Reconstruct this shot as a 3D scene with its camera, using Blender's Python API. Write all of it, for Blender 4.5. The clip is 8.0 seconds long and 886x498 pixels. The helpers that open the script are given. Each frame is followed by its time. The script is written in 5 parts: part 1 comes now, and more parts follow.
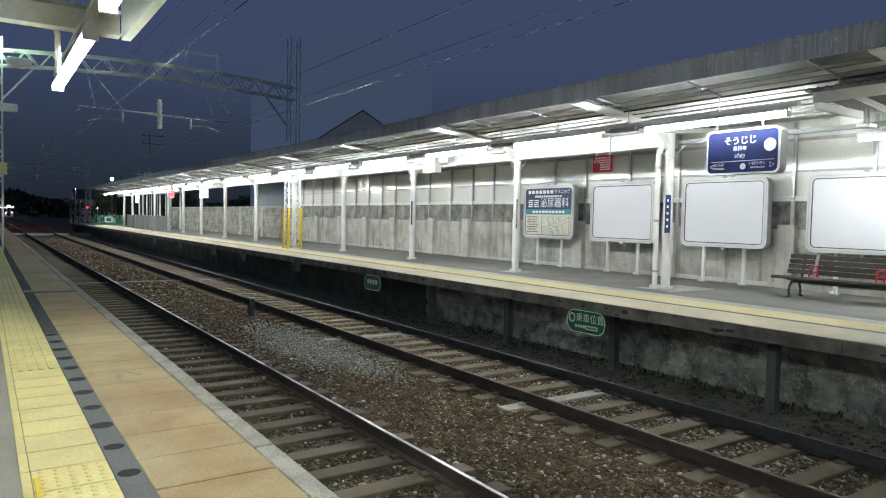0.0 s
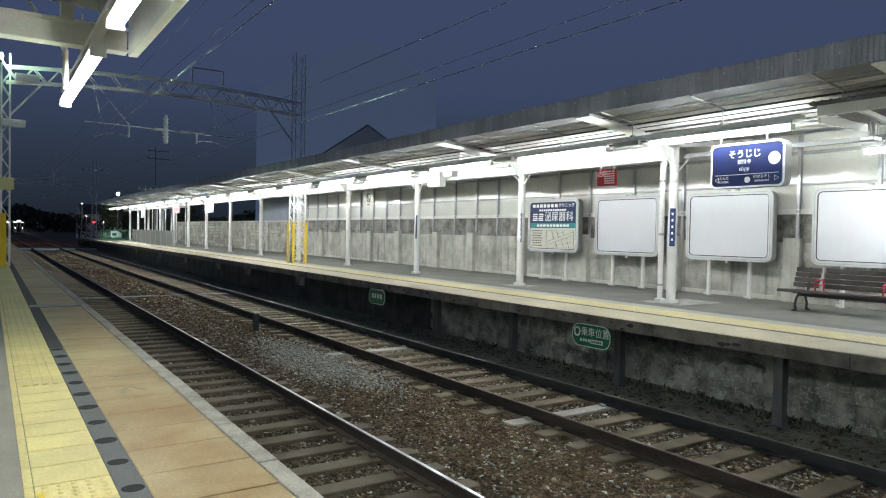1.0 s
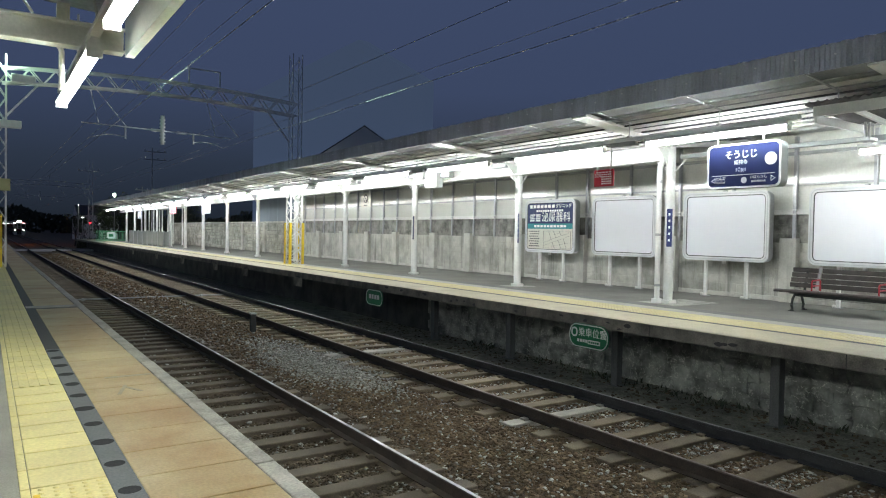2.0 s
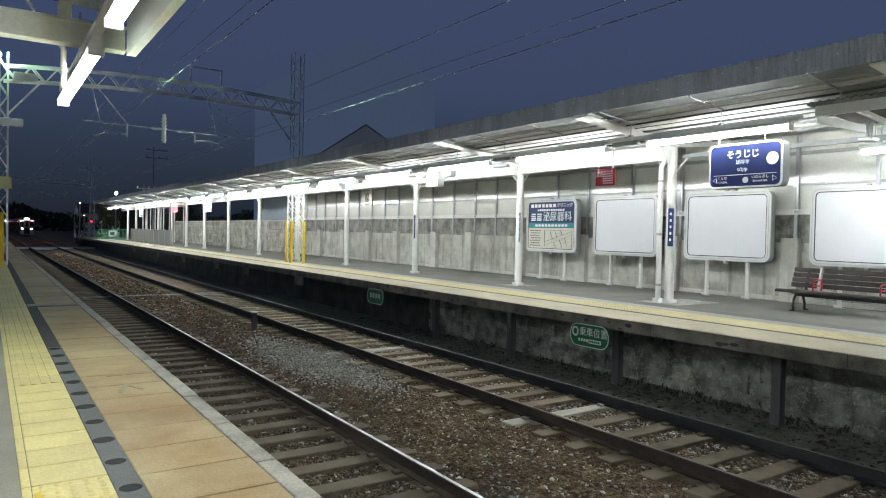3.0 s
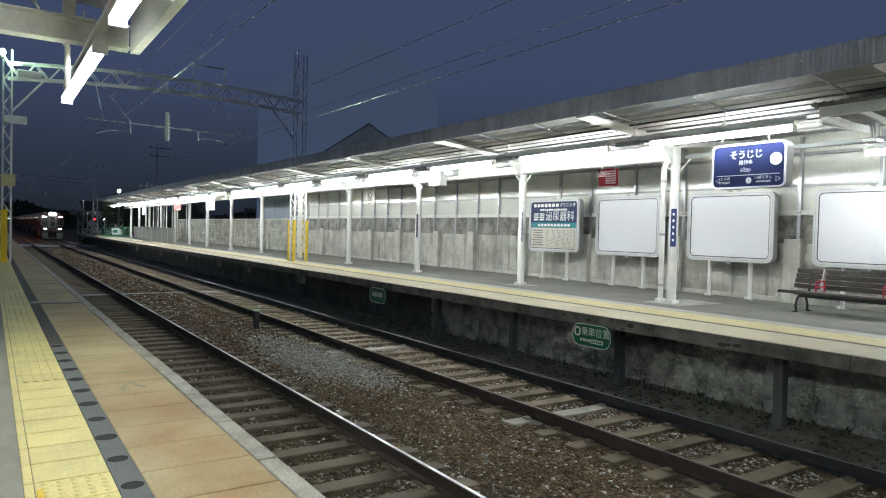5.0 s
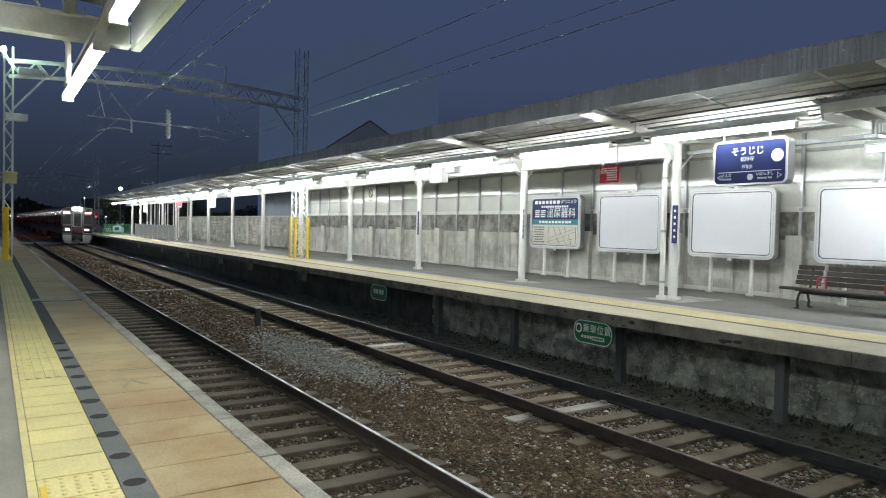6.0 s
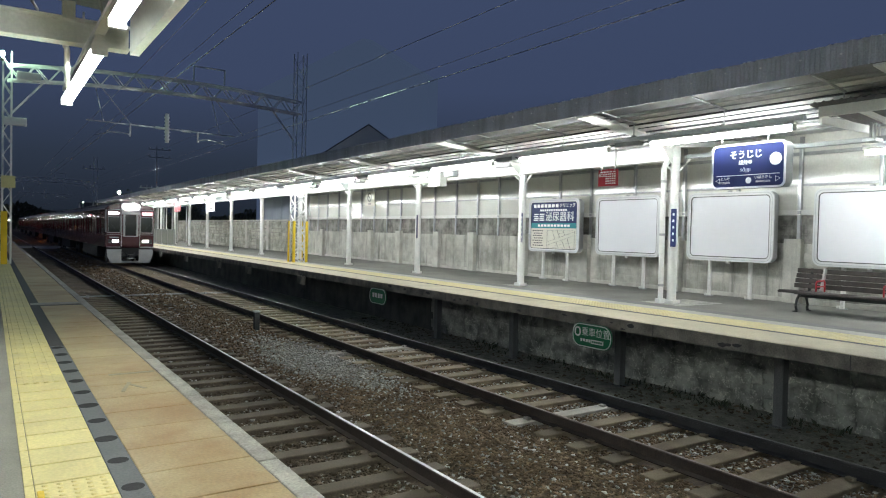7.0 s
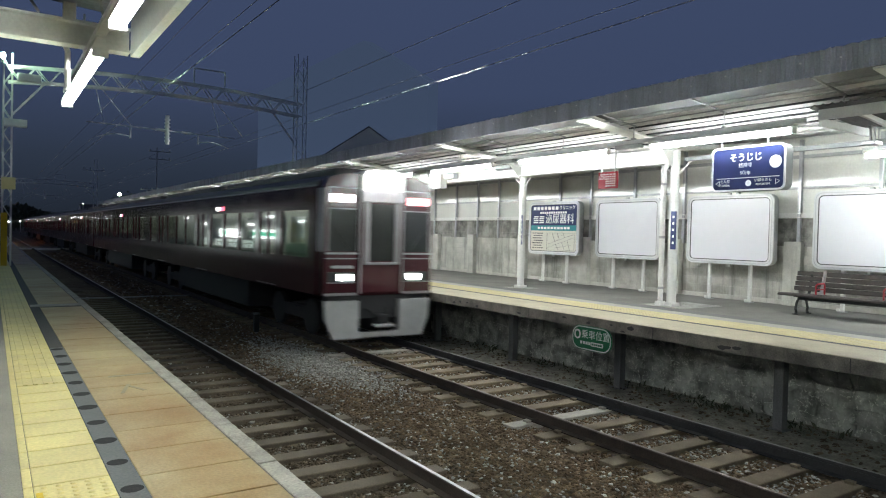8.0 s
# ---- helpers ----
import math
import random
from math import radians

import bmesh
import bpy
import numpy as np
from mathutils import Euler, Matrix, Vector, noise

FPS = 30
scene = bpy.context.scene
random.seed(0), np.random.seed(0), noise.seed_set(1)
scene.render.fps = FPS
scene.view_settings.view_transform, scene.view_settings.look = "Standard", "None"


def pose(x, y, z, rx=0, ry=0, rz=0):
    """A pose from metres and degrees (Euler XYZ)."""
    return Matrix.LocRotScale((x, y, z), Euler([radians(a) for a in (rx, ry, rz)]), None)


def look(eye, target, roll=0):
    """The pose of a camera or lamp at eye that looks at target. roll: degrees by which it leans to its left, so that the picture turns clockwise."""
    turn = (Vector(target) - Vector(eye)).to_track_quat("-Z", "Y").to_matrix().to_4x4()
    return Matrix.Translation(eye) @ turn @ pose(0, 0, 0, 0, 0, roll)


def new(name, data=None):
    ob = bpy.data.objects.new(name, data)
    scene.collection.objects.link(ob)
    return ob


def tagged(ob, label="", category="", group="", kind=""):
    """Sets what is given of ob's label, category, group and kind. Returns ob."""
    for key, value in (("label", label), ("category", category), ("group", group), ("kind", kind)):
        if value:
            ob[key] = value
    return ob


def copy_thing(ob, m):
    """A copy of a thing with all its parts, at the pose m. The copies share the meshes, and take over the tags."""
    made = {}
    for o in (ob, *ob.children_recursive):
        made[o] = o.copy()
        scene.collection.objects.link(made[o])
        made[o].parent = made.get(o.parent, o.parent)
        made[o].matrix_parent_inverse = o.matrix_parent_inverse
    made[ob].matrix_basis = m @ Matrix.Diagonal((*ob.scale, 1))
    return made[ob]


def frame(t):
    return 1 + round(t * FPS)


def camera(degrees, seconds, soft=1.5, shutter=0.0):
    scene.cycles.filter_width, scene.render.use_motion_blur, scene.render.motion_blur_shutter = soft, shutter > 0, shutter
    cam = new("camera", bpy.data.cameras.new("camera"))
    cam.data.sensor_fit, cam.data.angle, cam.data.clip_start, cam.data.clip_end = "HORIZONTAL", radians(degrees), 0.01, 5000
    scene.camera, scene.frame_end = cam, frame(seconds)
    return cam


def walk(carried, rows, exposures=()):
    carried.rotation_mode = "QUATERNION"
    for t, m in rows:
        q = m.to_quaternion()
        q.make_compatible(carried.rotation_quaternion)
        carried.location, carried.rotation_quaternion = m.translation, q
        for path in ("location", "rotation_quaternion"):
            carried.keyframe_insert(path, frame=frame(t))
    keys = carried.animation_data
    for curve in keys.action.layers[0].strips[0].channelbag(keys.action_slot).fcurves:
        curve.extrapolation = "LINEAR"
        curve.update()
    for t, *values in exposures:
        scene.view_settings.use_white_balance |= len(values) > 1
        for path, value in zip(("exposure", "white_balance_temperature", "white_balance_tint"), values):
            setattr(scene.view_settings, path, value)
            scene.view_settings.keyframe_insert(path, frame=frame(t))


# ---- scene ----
# Axes: x across the tracks, y along them, z up; z = 0 is the platform surface.
EYE = (0.0, 0.0, 1.37)
RAIL_Z = -1.066
NEAR_TRACK, FAR_TRACK = 3.05, 7.16
cam = camera(65.96, 8.0, soft=1.1, shutter=0.25)


def heading(yaw, tilt, roll):
    a, b = radians(yaw), radians(tilt)
    way = Vector((math.sin(a) * math.cos(b), math.cos(a) * math.cos(b), math.sin(b)))
    return look(EYE, Vector(EYE) + way, roll)


walk(cam, [(t, heading(yaw, tilt, roll)) for t, yaw, tilt, roll in (
    (0, 34.043, -2.526, 1.208), (0.5, 33.581, -1.681, 1.169), (1, 33.641, -1.361, 1.077),
    (1.5, 33.856, -1.299, 0.984), (3, 33.781, -1.381, 1.161), (3.5, 33.700, -1.463, 1.274),
    (4, 33.699, -1.486, 1.351), (4.5, 33.612, -1.360, 1.450), (6, 33.488, -1.702, 1.344),
    (6.5, 33.501, -1.556, 1.356), (7, 33.578, -1.391, 1.280), (7.5, 33.637, -1.218, 1.403),
    (8, 33.581, -1.203, 1.375))])

# ---- light ----
scene.view_settings.exposure = 0.0
world = bpy.data.worlds.new("night_sky")
scene.world = world
world.use_nodes = True
wn = world.node_tree
bg = wn.nodes["Background"]
geo = wn.nodes.new("ShaderNodeTexCoord")
sep = wn.nodes.new("ShaderNodeSeparateXYZ")
ramp = wn.nodes.new("ShaderNodeValToRGB")
stops = ((0.0, (0.013, 0.018, 0.027)), (0.09, (0.026, 0.037, 0.061)), (0.20, (0.044, 0.063, 0.124)), (0.40, (0.047, 0.068, 0.138)),
         (0.62, (0.022, 0.030, 0.056)), (1.0, (0.008, 0.011, 0.020)))
while len(ramp.color_ramp.elements) < len(stops):
    ramp.color_ramp.elements.new(0.5)
for el, (at, colour) in zip(ramp.color_ramp.elements, stops):
    el.position, el.color = at, (*colour, 1)
wn.links.new(geo.outputs["Generated"], sep.inputs[0])
wn.links.new(sep.outputs["Z"], ramp.inputs[0])
wn.links.new(ramp.outputs[0], bg.inputs["Color"])
bg.inputs["Strength"].default_value = 1.0
TUBE_FAR, TUBE_NEAR = 108.0, 80.0


# ---- materials ----
def mat(name, color, rough=0.7, metal=0.0, var=0.25, scale=6.0, grain=60.0, bump=0.15, stain=None, emit=None, strength=0.0,
        spec=0.5, random_object=0.0, island=0.0, streak=False, world_space=False):
    m = bpy.data.materials.new(name)
    m.use_nodes = True
    nt = m.node_tree
    b = nt.nodes["Principled BSDF"]
    b.inputs["Roughness"].default_value, b.inputs["Metallic"].default_value = rough, metal
    b.inputs["Specular IOR Level"].default_value = spec
    if emit:
        b.inputs["Base Color"].default_value = (*color, 1)
        b.inputs["Emission Color"].default_value = (*emit, 1)
        b.inputs["Emission Strength"].default_value = strength
        return m
    tc = nt.nodes.new("ShaderNodeTexCoord")
    src = nt.nodes.new("ShaderNodeNewGeometry").outputs["Position"] if world_space else tc.outputs["Object"]
    if streak:
        mp = nt.nodes.new("ShaderNodeMapping")
        mp.inputs["Scale"].default_value = (1, 1, 0.12)
        nt.links.new(src, mp.inputs[0])
        big_src = mp.outputs[0]
    else:
        big_src = src
    big = nt.nodes.new("ShaderNodeTexNoise")
    big.inputs["Scale"].default_value, big.inputs["Detail"].default_value = scale, 5
    big.inputs["Roughness"].default_value = 0.65
    nt.links.new(big_src, big.inputs["Vector"])
    fine = nt.nodes.new("ShaderNodeTexNoise")
    fine.inputs["Scale"].default_value, fine.inputs["Detail"].default_value = grain, 3
    nt.links.new(src, fine.inputs["Vector"])
    cr = nt.nodes.new("ShaderNodeValToRGB")
    dark = stain or tuple(c * (1 - var) for c in color)
    cr.color_ramp.elements[0].position, cr.color_ramp.elements[0].color = 0.33, (*dark, 1)
    cr.color_ramp.elements[1].position, cr.color_ramp.elements[1].color = 0.62, (*color, 1)
    nt.links.new(big.outputs["Fac"], cr.inputs[0])
    hsv = nt.nodes.new("ShaderNodeHueSaturation")
    nt.links.new(cr.outputs[0], hsv.inputs["Color"])
    mr = nt.nodes.new("ShaderNodeMapRange")
    mr.inputs["From Min"].default_value, mr.inputs["From Max"].default_value = 0.3, 0.7
    mr.inputs["To Min"].default_value, mr.inputs["To Max"].default_value = 1 - var * 0.6, 1 + var * 0.6
    nt.links.new(fine.outputs["Fac"], mr.inputs[0])
    value = mr.outputs[0]
    for amount, node, out in ((random_object, "ShaderNodeObjectInfo", "Random"), (island, "ShaderNodeNewGeometry", "Random Per Island")):
        if amount:
            oi = nt.nodes.new(node)
            m2 = nt.nodes.new("ShaderNodeMapRange")
            m2.inputs["To Min"].default_value, m2.inputs["To Max"].default_value = 1 - amount, 1 + amount
            nt.links.new(oi.outputs[out], m2.inputs[0])
            mul = nt.nodes.new("ShaderNodeMath")
            mul.operation = "MULTIPLY"
            nt.links.new(value, mul.inputs[0])
            nt.links.new(m2.outputs[0], mul.inputs[1])
            value = mul.outputs[0]
    nt.links.new(value, hsv.inputs["Value"])
    nt.links.new(hsv.outputs[0], b.inputs["Base Color"])
    r2 = nt.nodes.new("ShaderNodeMapRange")
    sway = 0.12 if var > 0.03 else 0.0
    r2.inputs["To Min"].default_value, r2.inputs["To Max"].default_value = max(0.02, rough - sway), min(1, rough + sway)
    nt.links.new(big.outputs["Fac"], r2.inputs[0])
    nt.links.new(r2.outputs[0], b.inputs["Roughness"])
    if bump:
        bp = nt.nodes.new("ShaderNodeBump")
        bp.inputs["Strength"].default_value, bp.inputs["Distance"].default_value = bump, 0.01
        nt.links.new(fine.outputs["Fac"], bp.inputs["Height"])
        nt.links.new(bp.outputs[0], b.inputs["Normal"])
    return m


def wall_mat(name, base, dark, drip=0.5, blotch=1.2, rough=0.88, random_object=0.0, vein=None, island=0.0):
    """Weathered masonry: broad blotches, vertical run-off streaks, fine grain, and pale cracks where vein is given."""
    m = bpy.data.materials.new(name)
    m.use_nodes = True
    nt = m.node_tree
    b = nt.nodes["Principled BSDF"]
    b.inputs["Roughness"].default_value = rough
    link = nt.links.new

    def node(kind, **values):
        n = nt.nodes.new(kind)
        for key, value in values.items():
            n.inputs[key].default_value = value
        return n

    def span(src, lo, hi, a, z):
        n = node("ShaderNodeMapRange")
        for k, v in enumerate((lo, hi, a, z)):
            n.inputs[k + 1].default_value = v
        link(src, n.inputs[0])
        return n.outputs[0]

    def mixed(fac, c0, c1):
        n = nt.nodes.new("ShaderNodeMix")
        n.data_type = "RGBA"
        link(fac, n.inputs[0])
        for k, c in ((6, c0), (7, c1)):
            if isinstance(c, tuple):
                n.inputs[k].default_value = (*c, 1)
            else:
                link(c, n.inputs[k])
        return n.outputs[2]

    pos = nt.nodes.new("ShaderNodeNewGeometry").outputs["Position"]
    big = node("ShaderNodeTexNoise", Scale=blotch, Detail=6, Roughness=0.6)
    link(pos, big.inputs["Vector"])
    mp = node("ShaderNodeMapping", Scale=(3.2, 3.2, 0.22))
    link(pos, mp.inputs[0])
    run = node("ShaderNodeTexNoise", Scale=1.6, Detail=5, Roughness=0.7)
    link(mp.outputs[0], run.inputs["Vector"])
    fine = node("ShaderNodeTexNoise", Scale=34, Detail=4, Roughness=0.6)
    link(pos, fine.inputs["Vector"])
    c = mixed(span(big.outputs["Fac"], 0.36, 0.62, 1, 0), base, dark)
    c = mixed(span(run.outputs["Fac"], 0.52, 0.70, 0, drip), c, tuple(0.45 * v for v in dark))
    if vein:
        crack = node("ShaderNodeTexNoise", Scale=5.0, Detail=5, Distortion=0.5)
        link(pos, crack.inputs["Vector"])
        off, mask = nt.nodes.new("ShaderNodeMath"), nt.nodes.new("ShaderNodeMath")
        off.operation, mask.operation = "ABSOLUTE", "MULTIPLY"
        link(span(crack.outputs["Fac"], 0, 1, -0.5, 0.5), off.inputs[0])
        link(span(off.outputs[0], 0.0, 0.035, 0.8, 0), mask.inputs[0])
        link(span(fine.outputs["Fac"], 0.45, 0.62, 0, 1), mask.inputs[1])
        c = mixed(mask.outputs[0], c, vein)
    value = span(fine.outputs["Fac"], 0.3, 0.7, 0.9, 1.1)
    for amount, kind, out in ((random_object, "ShaderNodeObjectInfo", "Random"), (island, "ShaderNodeNewGeometry", "Random Per Island")):
        if amount:
            mul = nt.nodes.new("ShaderNodeMath")
            mul.operation = "MULTIPLY"
            link(value, mul.inputs[0])
            link(span(nt.nodes.new(kind).outputs[out], 0, 1, 1 - amount, 1 + amount), mul.inputs[1])
            value = mul.outputs[0]
    hsv = nt.nodes.new("ShaderNodeHueSaturation")
    link(c, hsv.inputs["Color"])
    link(value, hsv.inputs["Value"])
    link(hsv.outputs[0], b.inputs["Base Color"])
    bp = node("ShaderNodeBump", Strength=0.2, Distance=0.01)
    link(fine.outputs["Fac"], bp.inputs["Height"])
    link(bp.outputs[0], b.inputs["Normal"])
    return m


M = dict(
    asphalt=mat("platform_asphalt", (0.195, 0.192, 0.175), 0.85, stain=(0.125, 0.122, 0.11), var=0.3, scale=0.7, grain=90),
    near_asphalt=mat("near_paving", (0.33, 0.315, 0.275), 0.8, var=0.25, scale=1.2, grain=90),
    orange=mat("ochre_slab", (0.49, 0.41, 0.235), 0.5, stain=(0.315, 0.185, 0.07), var=0.22, scale=0.7, grain=55, random_object=0.05, world_space=True),
    coping=mat("coping_stone", (0.42, 0.40, 0.36), 0.75, var=0.4, scale=4, grain=60, random_object=0.12, world_space=True),
    yellow=mat("tactile_yellow", (0.80, 0.69, 0.30), 0.5, stain=(0.66, 0.55, 0.24), var=0.16, scale=1.6, grain=45, random_object=0.06, world_space=True),
    darkband=mat("dark_rubber_band", (0.125, 0.13, 0.138), 0.6, var=0.3, scale=3),
    darkdot=mat("dark_dot", (0.03, 0.031, 0.034), 0.8, var=0.4, spec=0.2),
    edge_white=mat("edge_cream", (0.42, 0.38, 0.268), 0.65, stain=(0.32, 0.29, 0.21), var=0.2, scale=1.6, grain=50),
    line_yellow=mat("line_yellow", (0.55, 0.485, 0.245), 0.6, stain=(0.45, 0.40, 0.235), var=0.25, scale=3),
    pale_strip=mat("worn_concrete_strip", (0.40, 0.385, 0.35), 0.8, var=0.25, scale=2.0, grain=60),
    line_grey=mat("dark_grey_strip", (0.15, 0.15, 0.155), 0.8, var=0.3, scale=2.0, grain=60),
    line_dark=mat("line_dark", (0.055, 0.052, 0.055), 0.7),
    fascia=mat("fascia_concrete", (0.25, 0.232, 0.205), 0.85, stain=(0.085, 0.08, 0.072), var=0.4, scale=2.2, grain=50),
    ballast_bed=mat("ballast_bed", (0.14, 0.105, 0.072), 0.95, var=0.5, scale=14, grain=40, bump=1.0),
    ballast=mat("ballast_stone", (0.20, 0.145, 0.093), 0.95, var=0.4, scale=3, grain=120, island=0.38, spec=0.2),
    gravel_grey=mat("grey_gravel", (0.43, 0.425, 0.39), 0.9, var=0.3, scale=3, grain=120, island=0.35),
    sleeper=mat("sleeper_concrete", (0.225, 0.185, 0.125), 0.9, stain=(0.145, 0.11, 0.075), var=0.35, scale=3, random_object=0.2, world_space=True),
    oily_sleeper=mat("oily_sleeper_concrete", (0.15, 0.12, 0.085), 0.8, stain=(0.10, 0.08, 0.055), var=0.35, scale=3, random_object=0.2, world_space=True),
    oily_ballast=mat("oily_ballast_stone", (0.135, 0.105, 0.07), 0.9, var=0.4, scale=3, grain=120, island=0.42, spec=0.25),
    pale_sleeper=mat("new_sleeper_concrete", (0.50, 0.47, 0.41), 0.85, var=0.25, scale=4),
    rail_side=mat("rail_rust", (0.05, 0.036, 0.03), 0.8, var=0.4, scale=6),
    rail_head=mat("rail_polished", (0.46, 0.46, 0.47), 0.32, metal=1.0, var=0.1, scale=4, bump=0.02),
    rail_dull=mat("rail_dull_steel", (0.17, 0.14, 0.12), 0.5, metal=0.6, var=0.2, scale=4, bump=0.05),
    rail_black=mat("rail_near_black", (0.03, 0.03, 0.034), 0.7, var=0.4, scale=6),
    soil=mat("grey_soil", (0.27, 0.265, 0.225), 0.95, stain=(0.13, 0.13, 0.105), var=0.5, scale=5, grain=30, bump=0.8),
    rail_thin=mat("rail_worn_steel", (0.36, 0.35, 0.36), 0.35, metal=0.9, var=0.2, scale=4, bump=0.05),
    white_steel=mat("white_painted_steel", (0.78, 0.78, 0.75), 0.45, var=0.1, scale=3, grain=40, bump=0.04),
    roof_white=mat("roof_underside", (0.80, 0.80, 0.78), 0.6, var=0.12, scale=2, grain=30, bump=0.05),
    roof_grey=mat("weathered_sheet", (0.54, 0.57, 0.63), 0.8, stain=(0.35, 0.37, 0.41), var=0.2, scale=3, grain=40, streak=True),
    eave_grey=mat("grey_eave_sheet", (0.24, 0.245, 0.26), 0.85, var=0.2, scale=2, grain=30),
    shade_line_steel=mat("shade_line_steel", (0.08, 0.085, 0.09), 0.6, metal=0.5, var=0.3),
    galv=mat("galvanised_steel", (0.45, 0.46, 0.46), 0.5, metal=0.6, var=0.2, scale=8),
    yellow_paint=mat("yellow_paint", (0.80, 0.56, 0.02), 0.5, var=0.12, scale=4),
    concrete=wall_mat("wall_concrete", (0.46, 0.45, 0.41), (0.27, 0.265, 0.235), 0.7),
    block=wall_mat("concrete_block", (0.57, 0.56, 0.51), (0.33, 0.32, 0.285), 0.8, 1.6, random_object=0.06),
    pilaster=wall_mat("pilaster_concrete", (0.62, 0.61, 0.56), (0.45, 0.44, 0.40), 0.35, 2.0),
    panel=mat("glossy_wall_panel", (0.74, 0.74, 0.69), 0.03, var=0.08, scale=1.0, grain=20, bump=0.0),
    wall_dimmed=wall_mat("dimmed_concrete_wall", (0.10, 0.105, 0.10), (0.05, 0.052, 0.05), 0.4, 1.5),
    masonry=wall_mat("rubble_stone", (0.38, 0.385, 0.365), (0.14, 0.145, 0.135), 0.35, 3.2, random_object=0.2, vein=(0.66, 0.66, 0.60), island=0.2),
    frame_silver=mat("silver_frame_paint", (0.66, 0.67, 0.68), 0.35, var=0.08, scale=5, bump=0.0),
    tube=mat("fluorescent_far", (0.9, 0.9, 0.9), emit=(0.94, 1.0, 1.0), strength=TUBE_FAR),
    tube_near=mat("fluorescent_near", (0.9, 0.9, 0.9), emit=(0.93, 1.0, 0.92), strength=TUBE_NEAR),
)


def wavy(m, scale, distance):
    """Slow waves in a glossy sheet."""
    nt = m.node_tree
    n, bp = nt.nodes.new("ShaderNodeTexNoise"), nt.nodes.new("ShaderNodeBump")
    n.inputs["Scale"].default_value, n.inputs["Detail"].default_value = scale, 1
    bp.inputs["Strength"].default_value, bp.inputs["Distance"].default_value = 1.0, distance
    nt.links.new(nt.nodes.new("ShaderNodeNewGeometry").outputs["Position"], n.inputs["Vector"])
    nt.links.new(n.outputs["Fac"], bp.inputs["Height"])
    nt.links.new(bp.outputs[0], nt.nodes["Principled BSDF"].inputs["Normal"])


wavy(M["panel"], 1.8, 0.006)


# ---- mesh helpers ----
def box(bm, x0, x1, y0, y1, z0, z1, bevel=0.0):
    m = Matrix.LocRotScale(((x0 + x1) / 2, (y0 + y1) / 2, (z0 + z1) / 2), None, (abs(x1 - x0), abs(y1 - y0), abs(z1 - z0)))
    r = bmesh.ops.create_cube(bm, size=1, matrix=m)
    if bevel:
        es = list({e for v in r["verts"] for e in v.link_edges})
        bmesh.ops.bevel(bm, geom=es, offset=bevel, segments=2, affect="EDGES", profile=0.5)
    return bm


def rod(bm, a, b, r, seg=8, r2=None):
    a, b = Vector(a), Vector(b)
    d = b - a
    m = Matrix.Translation((a + b) / 2) @ d.to_track_quat("Z", "Y").to_matrix().to_4x4()
    bmesh.ops.create_cone(bm, cap_ends=True, segments=seg, radius1=r, radius2=r if r2 is None else r2, depth=d.length, matrix=m)
    return bm


def bar(bm, a, b, w, h):
    """A square bar from a to b."""
    a, b = Vector(a), Vector(b)
    d = b - a
    m = Matrix.Translation((a + b) / 2) @ d.to_track_quat("Z", "Y").to_matrix().to_4x4() @ Matrix.Diagonal((w, h, d.length, 1))
    bmesh.ops.create_cube(bm, size=1, matrix=m)
    return bm


def extrude_y(bm, profile, y0, y1):
    """A closed (x, z) profile drawn out along y."""
    a = [bm.verts.new((x, y0, z)) for x, z in profile]
    b = [bm.verts.new((x, y1, z)) for x, z in profile]
    n = len(profile)
    for i in range(n):
        bm.faces.new((a[i], a[(i + 1) % n], b[(i + 1) % n], b[i]))
    bm.faces.new(a)
    bm.faces.new(b[::-1])
    bmesh.ops.recalc_face_normals(bm, faces=bm.faces[:])
    return bm


def rounded(w, h, r, n=5):
    """The outline of a rounded rectangle, centred."""
    pts = []
    for cx, cy, a0 in ((w / 2 - r, h / 2 - r, 0), (-w / 2 + r, h / 2 - r, 90), (-w / 2 + r, -h / 2 + r, 180), (w / 2 - r, -h / 2 + r, 270)):
        for i in range(n + 1):
            a = radians(a0 + 90 * i / n)
            pts.append((cx + r * math.cos(a), cy + r * math.sin(a)))
    return pts


def plate(bm, outline, x0, x1, y=0.0, z=0.0):
    """An outline in (y, z) given thickness from x0 to x1."""
    a = [bm.verts.new((x0, y + u, z + v)) for u, v in outline]
    b = [bm.verts.new((x1, y + u, z + v)) for u, v in outline]
    n = len(outline)
    for i in range(n):
        bm.faces.new((a[i], a[(i + 1) % n], b[(i + 1) % n], b[i]))
    bm.faces.new(a)
    bm.faces.new(b[::-1])
    bmesh.ops.recalc_face_normals(bm, faces=bm.faces[:])
    return bm


def ring(bm, outer, inner, x0, x1, y=0.0, z=0.0):
    """A frame between two outlines of as many corners, from x0 to x1."""
    loops = [[bm.verts.new((x, y + u, z + v)) for u, v in o] for o, x in ((outer, x0), (inner, x0), (inner, x1), (outer, x1))]
    n = len(outer)
    for k in range(4):
        p, q = loops[k], loops[(k + 1) % 4]
        for i in range(n):
            bm.faces.new((p[i], p[(i + 1) % n], q[(i + 1) % n], q[i]))
    bmesh.ops.recalc_face_normals(bm, faces=bm.faces[:])
    return bm


def mesh_of(name, bm, material):
    me = bpy.data.meshes.new(name)
    bm.to_mesh(me)
    bm.free()
    me.materials.append(material)
    return me


def part(name, bm, material, parent=None, label="", at=None):
    ob = new(name, mesh_of(name, bm, material) if isinstance(bm, bmesh.types.BMesh) else bm)
    ob.parent = parent
    if at is not None:
        ob.location = at
    if label:
        ob["label"] = label
    return ob


